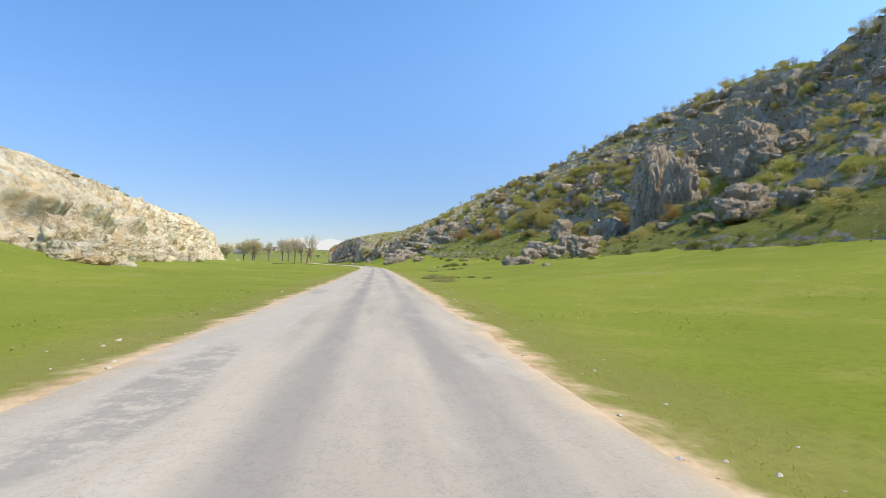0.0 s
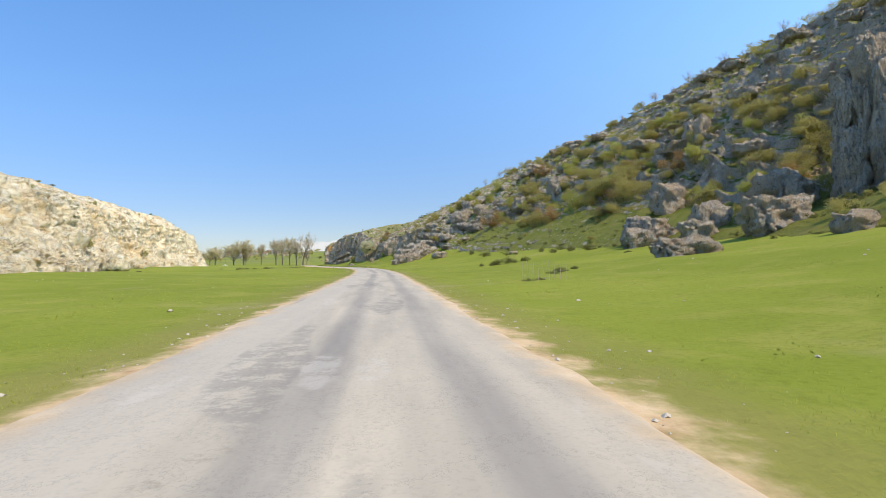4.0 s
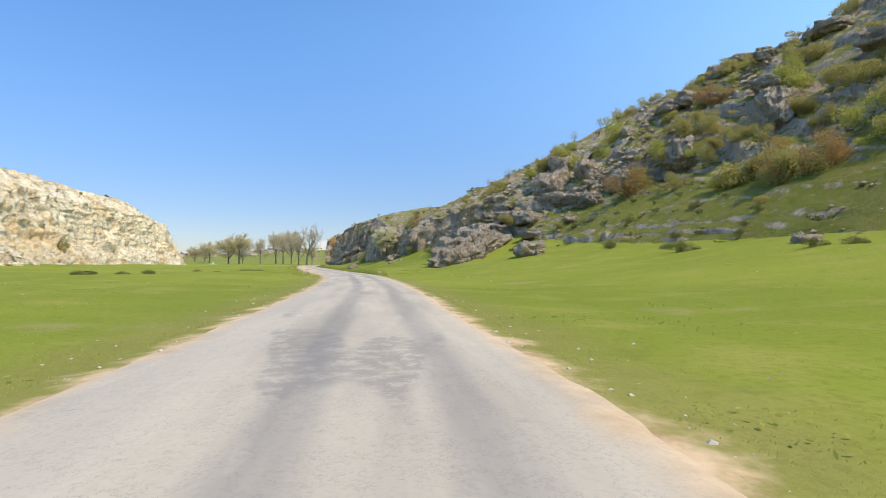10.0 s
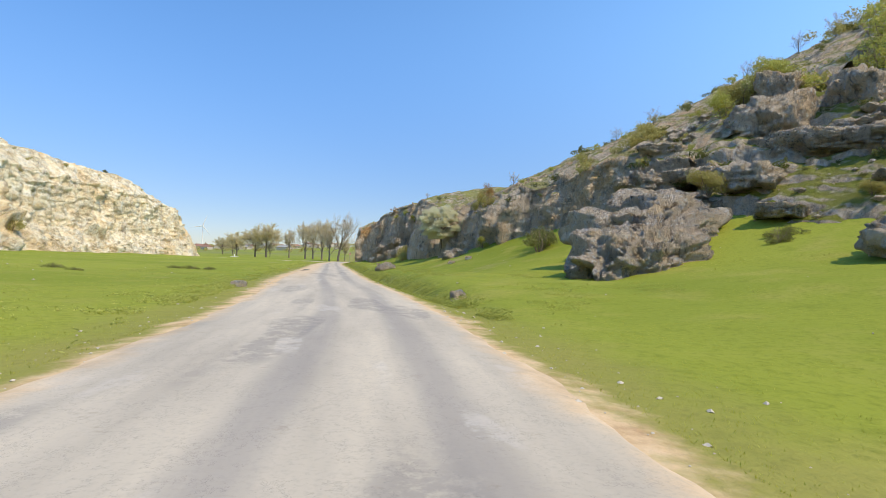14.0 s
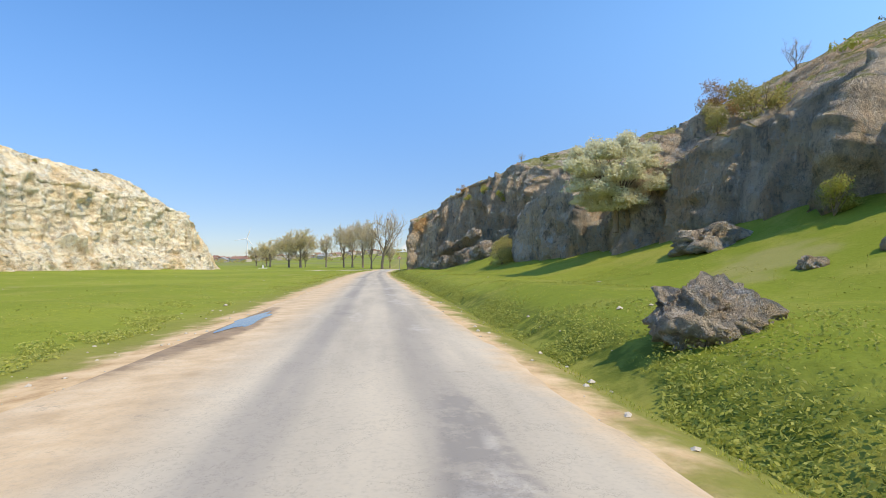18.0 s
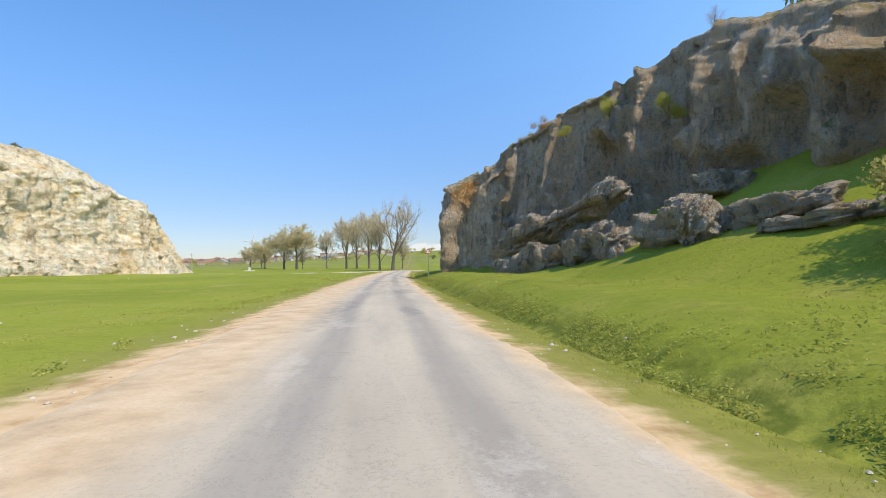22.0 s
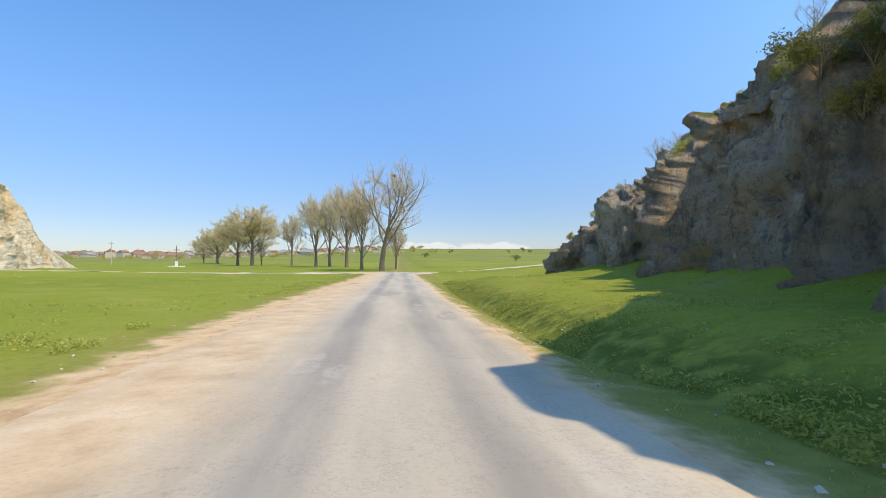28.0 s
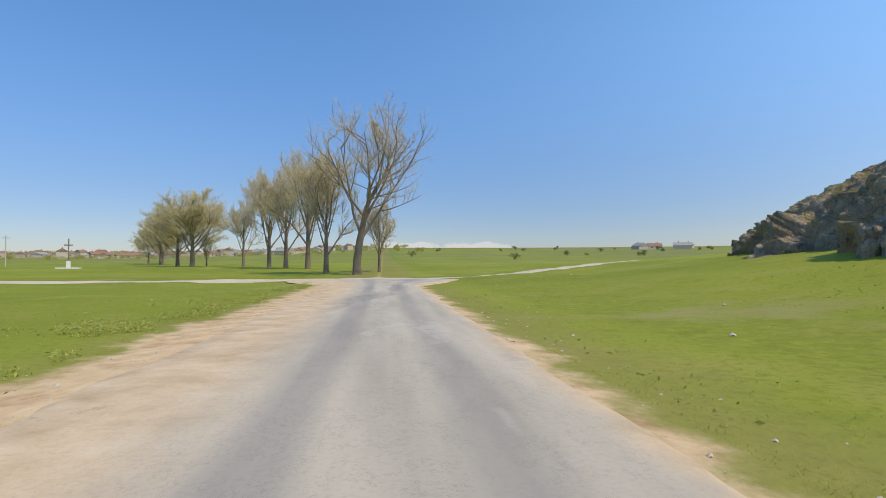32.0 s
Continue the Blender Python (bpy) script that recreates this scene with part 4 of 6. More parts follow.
# boulders on the terrace, and the ledge with the hollow under them
for i, (s, d, z, w, h) in enumerate([(229, 41, 13.0, 8.2, 6.2), (225, 46.5, 15.6, 6.4, 5.2), (233, 45, 18.6, 5.6, 4.0), (213, 46, 13.2, 5, 3.6), (206, 51, 16, 6, 5)]):
    crag(s, d, z, w, h, 20 + i, "big rounded limestone boulder on a rocky terrace", 0.85, 10 * i, sub=5, strata=0.03, group="boulders on the terrace", name="boulder")
lying((229, 37.0, 12.4), (212, 41.5, 11.6), 4.0, 3.0, 27, "long limestone ledge with a shallow hollow below", "rock_ledge", strata=0.08, blocks=3)
crag(223, 33.5, 8.2, 7, 2.2, 28, "layered limestone ledge on the slope", 0.7, 20, strata=0.10, name="rock_ledge", blocks=3)
lying((211.6, 12.8, 0.6), (215, 22.0, 2.6), 6.0, 5.2, 29, "cracked limestone outcrop rising sheer from turf", "outcrop", 6, 0.05, 0, 5)
lying((215.5, 17.0, 3.0), (223, 27.5, 5.6), 8.0, 4.4, 30, "cracked limestone outcrop covered with moss", "outcrop", 5, 0.07, 0, 4)
crag(228, 28.5, 6.6, 8, 2.6, 31, "broken limestone ledges on a green slope", 0.8, 0, sub=5, strata=0.1, name="rock_ledge", blocks=4)
crag(234, 30.5, 9.0, 6, 2.6, 26, "broken limestone ledges on a green slope", 0.8, 15, sub=5, strata=0.1, name="rock_ledge", blocks=3)
crag(203.6, 24.0, 2.4, 4.6, 2.2, 32, "low pale outcrop in green turf", 0.8, strata=0.06, blocks=2)
crag(200.5, 33.5, 4.4, 1.6, 1.2, 33, "single grey boulder on the slope", name="boulder")
crag(239.4, 5.2, 0.42, 2.3, 1.05, 38, "pale grey boulder lying on turf", 0.7, 30, 22, sub=5, up=0.16, square=0.9, name="boulder")
crag(247, 13.6, 1.1, 1.1, 0.5, 35, "flat pale stone in turf", name="boulder")
crag(246, 15.4, 1.6, 0.9, 0.6, 36, "flat pale stone in turf", name="boulder")
crag(256, 16.5, 2.2, 5.0, 1.5, 37, "flat layered limestone slab in turf", 0.7, 8, up=0.08, strata=0.12, square=0.6, name="rock_ledge")
# flat broken slabs stepping up the slope
for i, (s, d, w) in enumerate([(220, 24, 4.5), (223, 29, 6.0), (227, 25.5, 5.0), (229, 32, 5.5), (217, 31, 4.0), (235, 32.5, 5.0), (213, 36.5, 3.6)]):
    z = ground_at(s, d) if d < float(station(RIGHT, s, 0, 0)) else float(np.interp(d, [station(RIGHT, s, k, 0) for k in range(5)], [station(RIGHT, s, k, 1) for k in range(5)]))
    crag(s, d, z - 0.55, w, w * 0.27, 160 + i, "pale broken limestone slab in a stony slope", 0.8, 31 * i, (-1) ** i * 7, sub=5, strata=0.05, name="rock_slab", group="slabs on the slope")
# the rounded dome by the road and the tilted slabs beyond
crag(277.5, 17.9, 1.0, 8.6, 8.4, 40, "huge rounded grey limestone dome by the road", 1.45, 4, sub=6, square=0.8, name="rock_dome", rough=0.55, blocks=3)
crag(267.5, 19.4, 1.4, 6.0, 6.0, 41, "huge shaded limestone bulge of the cliff", 1.2, -4, sub=6, square=0.74, name="rock_dome", rough=0.9, blocks=2)
crag(246, 29, 5.5, 8.0, 7.4, 49, "shaded limestone face hung with bushes", 1.3, 0, sub=5, name="rock_dome", blocks=3)
lying((322, 9.3, 2.0), (304.5, 14.2, 5.7), 2.8, 2.5, 42, "tilted sunlit limestone slab with mossy crest", roll=-12, blocks=2)
lying((318, 8.9, 0.2), (300.3, 12.6, 2.4), 2.8, 3.4, 43, "long shaded limestone slab leaning on the cliff", blocks=2)
lying((299.6, 12.8, 2.5), (294.6, 13.9, 3.0), 2.4, 2.7, 44, "pale fractured boulder at the slab's end", blocks=2)
lying((307, 14.8, 3.5), (296, 15.2, 3.5), 1.2, 0.6, 45, "thin broken limestone ledge in turf", "rock_ledge", 4)
lying((296, 14.3, 2.9), (290.5, 15.6, 3.4), 1.6, 1.3, 46, "thin broken limestone ledge in turf", "rock_ledge", 5, 0.08, 0, 2)
lying((292.5, 14.0, 2.4), (287.5, 15.6, 2.9), 1.4, 1.0, 48, "thin broken limestone ledge in turf", "rock_ledge", 5, 0.08, 0, 1)
crag(301, 18, 5.0, 3.2, 1.3, 47, "flat limestone block on a grassy terrace", 1.1, 30, name="boulder", square=0.55)
# beyond the corner
crag(352, 16.4, 1.2, 5, 7, 51, "rough shaded limestone bulge with dark hollows", 1.4, sub=5, name="rock_dome", blocks=2)
crag(363, 17.5, 1.4, 5.5, 6, 52, "rough shaded limestone bulge with dark hollows", 1.3, sub=5, name="rock_dome", blocks=2)
lying((375.2, 12.0, 1.0), (368.5, 15.6, 3.6), 3.0, 2.9, 53, "pale jagged limestone spur running out into turf", "rock_spur", 6, 0.05, 0, 5)
crag(366, 15.0, 1.3, 4.6, 5.4, 56, "rough shaded limestone bulge with dark hollows", 1.2, 8, sub=5, name="rock_dome", blocks=2)
crag(391, 23.5, 1.8, 5.5, 4.2, 54, "pale jagged limestone spur", 1.2, 14, sub=5, blocks=3)
crag(407, 28.8, 1.9, 5.0, 3.0, 55, "pale jagged limestone spur", 1.2, 10, sub=5, blocks=3)
# fallen blocks at the foot of the sunlit cliff
rng = random.Random(5)
for i in range(26):
    s = rng.uniform(52, 435)
    d = float(station(LEFT, s, 0, 0)) + rng.uniform(-3.0, 3.5)
    w = rng.choice((1.4, 2.2, 3.2, 5.0)) * rng.uniform(0.8, 1.3)
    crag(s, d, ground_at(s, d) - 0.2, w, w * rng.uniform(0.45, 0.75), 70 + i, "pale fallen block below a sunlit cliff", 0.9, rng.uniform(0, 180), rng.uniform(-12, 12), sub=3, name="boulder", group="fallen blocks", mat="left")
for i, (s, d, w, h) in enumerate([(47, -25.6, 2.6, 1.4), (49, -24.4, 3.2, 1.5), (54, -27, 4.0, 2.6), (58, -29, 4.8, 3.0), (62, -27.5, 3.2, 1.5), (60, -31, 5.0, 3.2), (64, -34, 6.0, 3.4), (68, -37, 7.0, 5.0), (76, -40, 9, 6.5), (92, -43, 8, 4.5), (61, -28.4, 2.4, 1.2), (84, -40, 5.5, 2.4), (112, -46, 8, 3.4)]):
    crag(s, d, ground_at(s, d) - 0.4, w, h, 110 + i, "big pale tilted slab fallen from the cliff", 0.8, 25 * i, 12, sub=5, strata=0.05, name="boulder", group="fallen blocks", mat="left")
# knobs that break the hillside
for i in range(110):
    s = rng.uniform(-10, 236)
    d = rng.uniform(50, 104) if i < 46 else rng.uniform(62, 106)
    z = float(np.interp(d, [station(RIGHT, s, k, 0) for k in range(5)], [station(RIGHT, s, k, 1) for k in range(5)]))
    w = rng.uniform(2.0, 5.5) if i < 46 else rng.uniform(4.0, 9.0)
    crag(s, d, z - 0.5, w, w * (rng.uniform(0.35, 0.65) if i < 46 else rng.uniform(0.22, 0.38)), 130 + i % 14, "grey limestone knob on a scrubby hillside" if i < 46 else "long flat limestone ledge on a scrubby hillside", 0.7, rng.uniform(0, 180) if i < 46 else 90 + rng.uniform(-25, 25), rng.uniform(-10, 10), sub=4, strata=0.08, group="knobs on the hillside")


# ---- bushes ----
def leaf_cloud(seed, count, leaf, shape=(1, 1, 0.8), hollow=0.35, lift=0.75):
    """Small leaf quads about an uneven crown of radius one."""
    g = np.random.RandomState(seed)
    v = g.normal(size=(count, 3))
    v /= np.linalg.norm(v, axis=1, keepdims=True)
    r = (hollow + (1 - hollow) * g.rand(count) ** 0.6) * (0.85 + 0.5 * fbm(v * 1.9 + seed, 3, seed))
    lobe = g.normal(size=(6, 3)) * (0.5, 0.5, 0.32)
    lobe[0] = 0
    pick = g.randint(0, 6, count)
    keep = vnoise(v * 3.1 + seed * 3.3, seed + 1) * 0.5 + 0.5 > 0.27
    c = ((v * (r * np.array([0.8, 0.6, 0.5, 0.62, 0.45, 0.55])[pick])[:, None] + lobe[pick]) * np.array(shape) + (0, 0, lift))[keep]
    c = c[c[:, 2] > 0.02]
    n = len(c)
    a = g.normal(size=(n, 3))
    a /= np.linalg.norm(a, axis=1, keepdims=True)
    b = np.cross(a, g.normal(size=(n, 3)))
    b /= np.linalg.norm(b, axis=1, keepdims=True) + 1e-9
    k = (leaf * (0.6 + 0.8 * g.rand(n)))[:, None]
    verts = np.stack([c - a * k, c + b * k * 0.55, c + a * k, c - b * k * 0.55], 1).reshape(-1, 3)
    return verts, np.arange(4 * n).reshape(-1, 4)


def stem_cloud(seed, count, length=1.1, radius=0.025, flare=0.8, twigs=3):
    g = np.random.RandomState(seed)
    chunks = []
    for _ in range(count):
        a = g.uniform(0, 2 * math.pi)
        out = flare * g.uniform(0.3, 1.0)
        tip = np.array([math.cos(a) * out, math.sin(a) * out, length * g.uniform(0.7, 1.2)])
        mid = tip * 0.5 + g.normal(size=3) * 0.08
        chunks.append(tube([(0, 0, -0.15), mid, tip], (radius, radius * 0.7, radius * 0.25), 4))
        for _ in range(twigs):
            t = g.uniform(0.4, 0.95)
            p = tip * t
            q = p + g.normal(size=3) * 0.22 + (0, 0, 0.2)
            chunks.append(tube([p, (p + q) / 2 + g.normal(size=3) * 0.02, q], (radius * 0.4, radius * 0.3, radius * 0.12), 3))
    return merged(chunks)


def make_bush(name, seed, leaf_mat, label, count=900, leaf=0.075, shape=(1, 1, 0.8), stems=9, category="bush"):
    base = tagged(new(name), label, category)
    v, f = leaf_cloud(seed, count, leaf, shape)
    mesh_object("foliage", mesh_from("foliage", v, f, MAT[leaf_mat], True), base)
    v, f = stem_cloud(seed + 50, stems)
    mesh_object("trunk", mesh_from("trunk", v, f, MAT["stem"]), base)
    return base


def put(model, first, s, d, z, scale, turn, group):
    """The model itself the first time, then copies of it."""
    x, y, _ = place(s, d)
    m = pose(float(x), float(y), z, 0, 0, turn)
    ob = model if first else copy_thing(model, m)
    ob.matrix_basis = m
    ob.scale = scale if isinstance(scale, tuple) else (scale,) * 3
    return tagged(ob, group=group)


BUSH = {
    "olive": make_bush("bush", 1, "leaf_olive", "olive-green bush coming into leaf on a rocky slope", 4200, 0.042),
    "olive_b": make_bush("bush", 2, "leaf_olive", "olive-brown budding bush on a rocky slope", 3600, 0.042, (1, 0.8, 1.0)),
    "lime": make_bush("bush", 3, "leaf_lime", "fresh yellow-green bush on a rocky slope", 4200, 0.042),
    "lime_b": make_bush("bush", 4, "leaf_lime", "bright green bush in new leaf", 3800, 0.042, (0.9, 1, 1.0)),
    "rust": make_bush("bush", 5, "leaf_rust", "rust-brown bush with unopened buds", 4000, 0.038),
    "dark": make_bush("bush", 6, "leaf_dark", "dark green low shrub on turf", 3600, 0.038, (1, 1, 0.6)),
}
used = set()


def bush(kind, s, d, z, r, group="bushes on the slope", flat=1.0):
    ob = put(BUSH[kind], kind not in used, s, d, z - 0.28 * r, (r, r, r * flat), rng.uniform(0, 360), group)
    used.add(kind)
    return ob


# thick scrub between the buttress and the terrace
for i in range(75):
    s = rng.uniform(122, 212)
    lo = 52 - 10 * (s > 165)
    d = rng.uniform(lo, 74)
    kind = rng.choice(("olive", "olive", "olive", "olive_b", "olive_b", "olive_b", "lime", "rust", "lime_b"))
    bush(kind, s, d, slope_height(RIGHT, s, d) - 0.3, rng.uniform(1.6, 3.3))
# scrub on the near hill, the crest and the cliff's brow
for i in range(28):
    s = rng.uniform(-10, 120)
    d = rng.uniform(44, 108)
    bush(rng.choice(("olive", "olive_b", "lime", "lime", "lime_b")), s, d, slope_height(RIGHT, s, d) - 0.3, rng.uniform(1.3, 3.2))
for i in range(26):
    s = rng.uniform(0, 262)
    d = rng.uniform(0.84, 1.03) * float(station(RIGHT, s, 3, 0))
    bush(rng.choice(("olive", "olive_b", "lime", "olive_b")), s, d, slope_height(RIGHT, s, d) - 0.5, rng.uniform(1.0, 2.2))
for i in range(10):
    s, k = rng.uniform(212, 236), rng.uniform(0, 1)
    d = 50 + 26 * k
    bush(rng.choice(("olive", "lime", "lime_b")), s, d, slope_height(RIGHT, s, d) - 0.2, rng.uniform(1.2, 2.6))
# bushes that stand out
for kind, s, d, r in [("rust", 183, 47.5, 2.6), ("olive", 177, 58, 4.2), ("olive_b", 171, 60, 4.0), ("lime", 154, 66, 3.6), ("lime", 112, 74, 4.6), ("lime_b", 92, 63.5, 2.8), ("rust", 104, 60, 2.4), ("olive", 163, 58, 3.8),
                      ("olive_b", 167, 56, 4.4), ("lime", 176, 58, 3.8), ("lime_b", 230, 55, 3.4), ("lime", 233, 47, 2.8), ("olive_b", 237, 44, 3.0), ("lime", 235, 40, 2.2)]:
    bush(kind, s, d, slope_height(RIGHT, s, d) - 0.3, r)
for s, d, r in [(143, 19.5, 1.5), (142.5, 22, 1.7), (143, 24.3, 1.3), (145, 17.6, 0.9), (142, 18.6, 0.9), (181, 29, 1.6), (195, 30, 1.5), (186, 30.5, 1.2), (212, 25.9, 1.2), (213.5, 27.5, 1.3), (171, 35, 1.3), (176, 34, 1.1), (163, 35, 1.2), (159, 38, 1.3), (189, 34, 1.0), (167, 31, 0.9),
                (154, 34, 1.3), (151, 36, 1.6), (147, 38, 1.8), (80, 33, 1.2), (72, 35, 1.5), (66, 36, 1.5), (58, 36, 1.3), (86, 37, 1.2), (205, 31, 0.8), (208, 36, 1.2), (199, 36, 1.1)]:
    z = ground_at(s, d) if d < float(station(RIGHT, s, 0, 0)) else slope_height(RIGHT, s, d)
    bush("dark", s, d, z - 0.15, r * 0.7, "low shrubs on turf", 0.95)
for i in range(12):
    s = rng.uniform(110, 215)
    d = rng.uniform(26, 46)
    z = ground_at(s, d) if d < float(station(RIGHT, s, 0, 0)) else slope_height(RIGHT, s, d)
    bush(rng.choice(("dark", "dark", "olive")), s, d, z - 0.1, rng.uniform(0.35, 0.9), "low shrubs on turf")
# small plants and tussocks by the road near the start
for s, d, r in [(50.3, 4.9, 0.75), (51, 4.2, 0.4), (51.5, 6.4, 0.5), (52, 7.2, 0.4), (53, 7.8, 0.35), (50, 9, 0.4), (47, 9.6, 0.5), (55, 9.4, 0.5), (60, 8.5, 0.4), (88, 8.6, 0.45), (88.6, 9.8, 0.4), (97, 14, 0.8), (98.5, 15.5, 0.6), (96, 13, 0.5)]:
    bush("dark", s, d, ground_at(s, d) - 0.05, r * 0.75, "low shrubs on turf", 0.7)
# on the cliff by the road
for kind, s, d, z, r in [("olive_b", 284.4, 12.9, 1.7, 1.9), ("dark", 285.6, 13.8, 2.0, 1.6), ("olive", 286.5, 14.8, 2.6, 1.5), ("lime", 306, 17.9, 10.4, 1.0), ("lime_b", 312, 16.6, 12.2, 0.9), ("lime", 317, 15.0, 11.8, 0.7),
                         ("olive_b", 261, 20, 9.2, 0.9), ("olive_b", 263.5, 21.5, 10.4, 0.9), ("rust", 266, 23.5, 11.8, 1.3), ("olive_b", 259, 21, 9.6, 1.5), ("rust", 263, 23, 10.2, 1.2), ("olive", 243, 36, 16.4, 2.0), ("olive_b", 241, 34, 15.4, 1.8), ("olive_b", 246, 30, 13.4, 1.4), ("lime", 251.5, 18.5, 3.6, 0.95),
                         ("lime", 236, 47, 22, 2.4), ("lime", 240, 50, 24, 2.6), ("olive", 238, 44, 20.4, 2.2), ("dark", 233.5, 19.0, 2.9, 1.9), ("dark", 235.5, 20.6, 3.4, 1.7), ("olive_b", 349, 17.5, 7.6, 2.0), ("olive", 353, 18.5, 8.2, 1.7), ("dark", 357, 18.4, 7.2, 1.5),
                         ("lime", 368.4, 15.4, 4.6, 1.0), ("olive", 365, 17.2, 6.4, 1.3), ("lime_b", 361.5, 18.4, 8.0, 1.3), ("olive", 357.5, 18.8, 9.0, 1.5), ("olive_b", 371, 17.5, 5.6, 0.9), ("lime", 346, 19.5, 11.6, 1.0), ("lime_b", 372, 19.0, 7.4, 0.7), ("olive", 384, 23, 7.2, 0.7), ("lime", 378, 21, 7.6, 0.7), ("olive_b", 366, 18.6, 7.0, 0.9), ("dark", 229.5, 26, 6.6, 1.5), ("olive", 224, 30, 8.0, 1.6)]:
    if s > 340:
        z = min(z, slope_height(RIGHT, s, d) + 0.1)
    bush(kind, s, d, z, r, "bushes on the cliff")
for kind, s, d, z, r in [("lime", 369, 14.4, 4.9, 0.8), ("olive", 367.4, 15.2, 5.8, 0.8), ("lime_b", 362.5, 17.2, 7.6, 1.1), ("olive", 358.5, 17.8, 8.6, 1.2), ("lime", 355, 18.0, 9.2, 1.0), ("olive_b", 372, 13.0, 3.3, 0.4), ("dark", 346.8, 12.6, 7.2, 1.0), ("olive", 349, 14.2, 8.2, 1.1), ("dark", 347.8, 13.8, 7.2, 1.0), ("olive_b", 346, 13.2, 5.8, 0.9), ("olive", 351, 15.4, 9.0, 1.0), ("dark", 345, 12.6, 7.0, 0.9), ("lime", 348.6, 14.6, 9.0, 0.8), ("olive", 379.5, 19.1, 5.4, 1.5), ("olive_b", 381, 20.0, 5.6, 1.3), ("lime", 374.5, 18.6, 6.6, 1.0), ("olive", 373.5, 18.0, 6.4, 0.9)]:
    bush(kind, s, d, z, r, "bushes on the cliff")
for kind, s, d, r in [("olive_b", 325, 13.6, 0.8), ("rust", 323.8, 15.0, 0.8), ("olive", 322, 16.6, 0.7), ("olive_b", 326.2, 12.6, 0.6)]:
    bush(kind, s, d, slope_height(RIGHT, s, d) - 0.25, r, "bushes on the cliff")
for i in range(16):
    s = rng.uniform(60, 425)
    k = rng.uniform(0, 1)
    d = float(station(LEFT, s, 2, 0)) - rng.uniform(0, 22)
    bush(rng.choice(("olive", "olive_b", "dark")), s, d, slope_height(LEFT, s, d), rng.uniform(0.5, 1.3), "bushes on the sunlit cliff")
for s, d, z, r in [(150, -58, 4, 2.2), (205, -63, 6, 2.6), (260, -67, 3, 1.8), (330, -75, 6, 2.8), (418, -76, 20.5, 1.6), (412, -78, 22, 1.4)]:
    bush("olive_b", s, d, z, r, "bushes on the sunlit cliff")
for s, d, r in [(239, -11.5, 0.5), (238.4, -12.6, 0.6), (238, -13.9, 0.5), (225, -16.6, 0.4), (206, -22, 0.9), (208, -25, 0.8), (205, -29, 1.0), (203, -27, 0.7), (230, -20, 0.6)]:
    bush("dark", s, d, ground_at(s, d) - 0.05, r, "low shrubs on turf", 0.7)


# low scrub all over the slopes
def scrub(name, count, s0, s1, t0, t1, mat, label, seed, table=RIGHT, r0=0.35, r1=1.1, leaves=190, leaf=0.13):
    g = np.random.RandomState(seed)
    kinds = [leaf_cloud(400 + i, leaves, leaf, (1, 1, 0.7)) for i in range(6)]
    chunks = []
    for i in range(count):
        s, k = g.uniform(s0, s1), g.uniform(t0, t1)
        d = np.interp(k, range(5), [station(table, s, q, 0) for q in range(5)])
        z = slope_height(table, s, d)
        if vnoise(np.array([s * 0.05, d * 0.07, 3.0]), seed) < -0.25:
            continue
        v, f = kinds[i % 6]
        chunks.append((v * g.uniform(r0, r1) * (1, 1, g.uniform(0.7, 1.2)) + place(s, d, z - 0.1), f))
    v, f = merged(chunks)
    return tagged(new(name, mesh_from(name, v, f, MAT[mat], True)), label, kind="stuff")


scrub("thick_scrub", 90, 120, 214, 1.1, 2.1, "leaf_olive", "thick olive scrub massed on a rocky hillside", 11, r0=1.5, r1=3.0, leaves=2200, leaf=0.045)
scrub("thick_scrub", 40, 122, 214, 1.1, 2.1, "leaf_lime", "fresh yellow-green scrub massed on a rocky hillside", 12, r0=1.4, r1=2.6, leaves=2200, leaf=0.045)
scrub("crest_scrub", 170, 0, 262, 2.7, 3.08, "leaf_olive", "olive scrub along the crest of a hill", 13, r0=1.0, r1=2.2, leaves=1200, leaf=0.06)
scrub("low_scrub", 620, -20, 245, 0.9, 3.1, "leaf_olive", "low olive scrub scattered over a rocky hillside", 1)
scrub("low_scrub", 420, -20, 300, 0.6, 3.1, "leaf_dark", "low dark scrub scattered over a rocky hillside", 2)
scrub("low_scrub", 220, -20, 262, 1.6, 3.05, "leaf_lime", "fresh green scrub scattered over a rocky hillside", 3)
scrub("low_scrub", 70, 240, 400, 1.9, 3.0, "leaf_olive", "low olive scrub along a cliff's brow", 4, r0=0.2, r1=0.6)
scrub("low_scrub", 420, 30, 225, 0.03, 1.5, "leaf_dark", "small dark shrubs on a green lower slope", 6, r0=0.25, r1=0.7)
scrub("slope_scrub", 110, 20, 112, 0.35, 2.2, "leaf_olive", "olive bushes coming into leaf on a grassy lower slope", 7, r0=0.7, r1=1.9, leaves=1300, leaf=0.055)
scrub("low_scrub", 70, 40, 425, 1.6, 3.0, "leaf_olive", "low olive scrub on the ledges of a sunlit cliff", 5, LEFT, 0.3, 0.8)


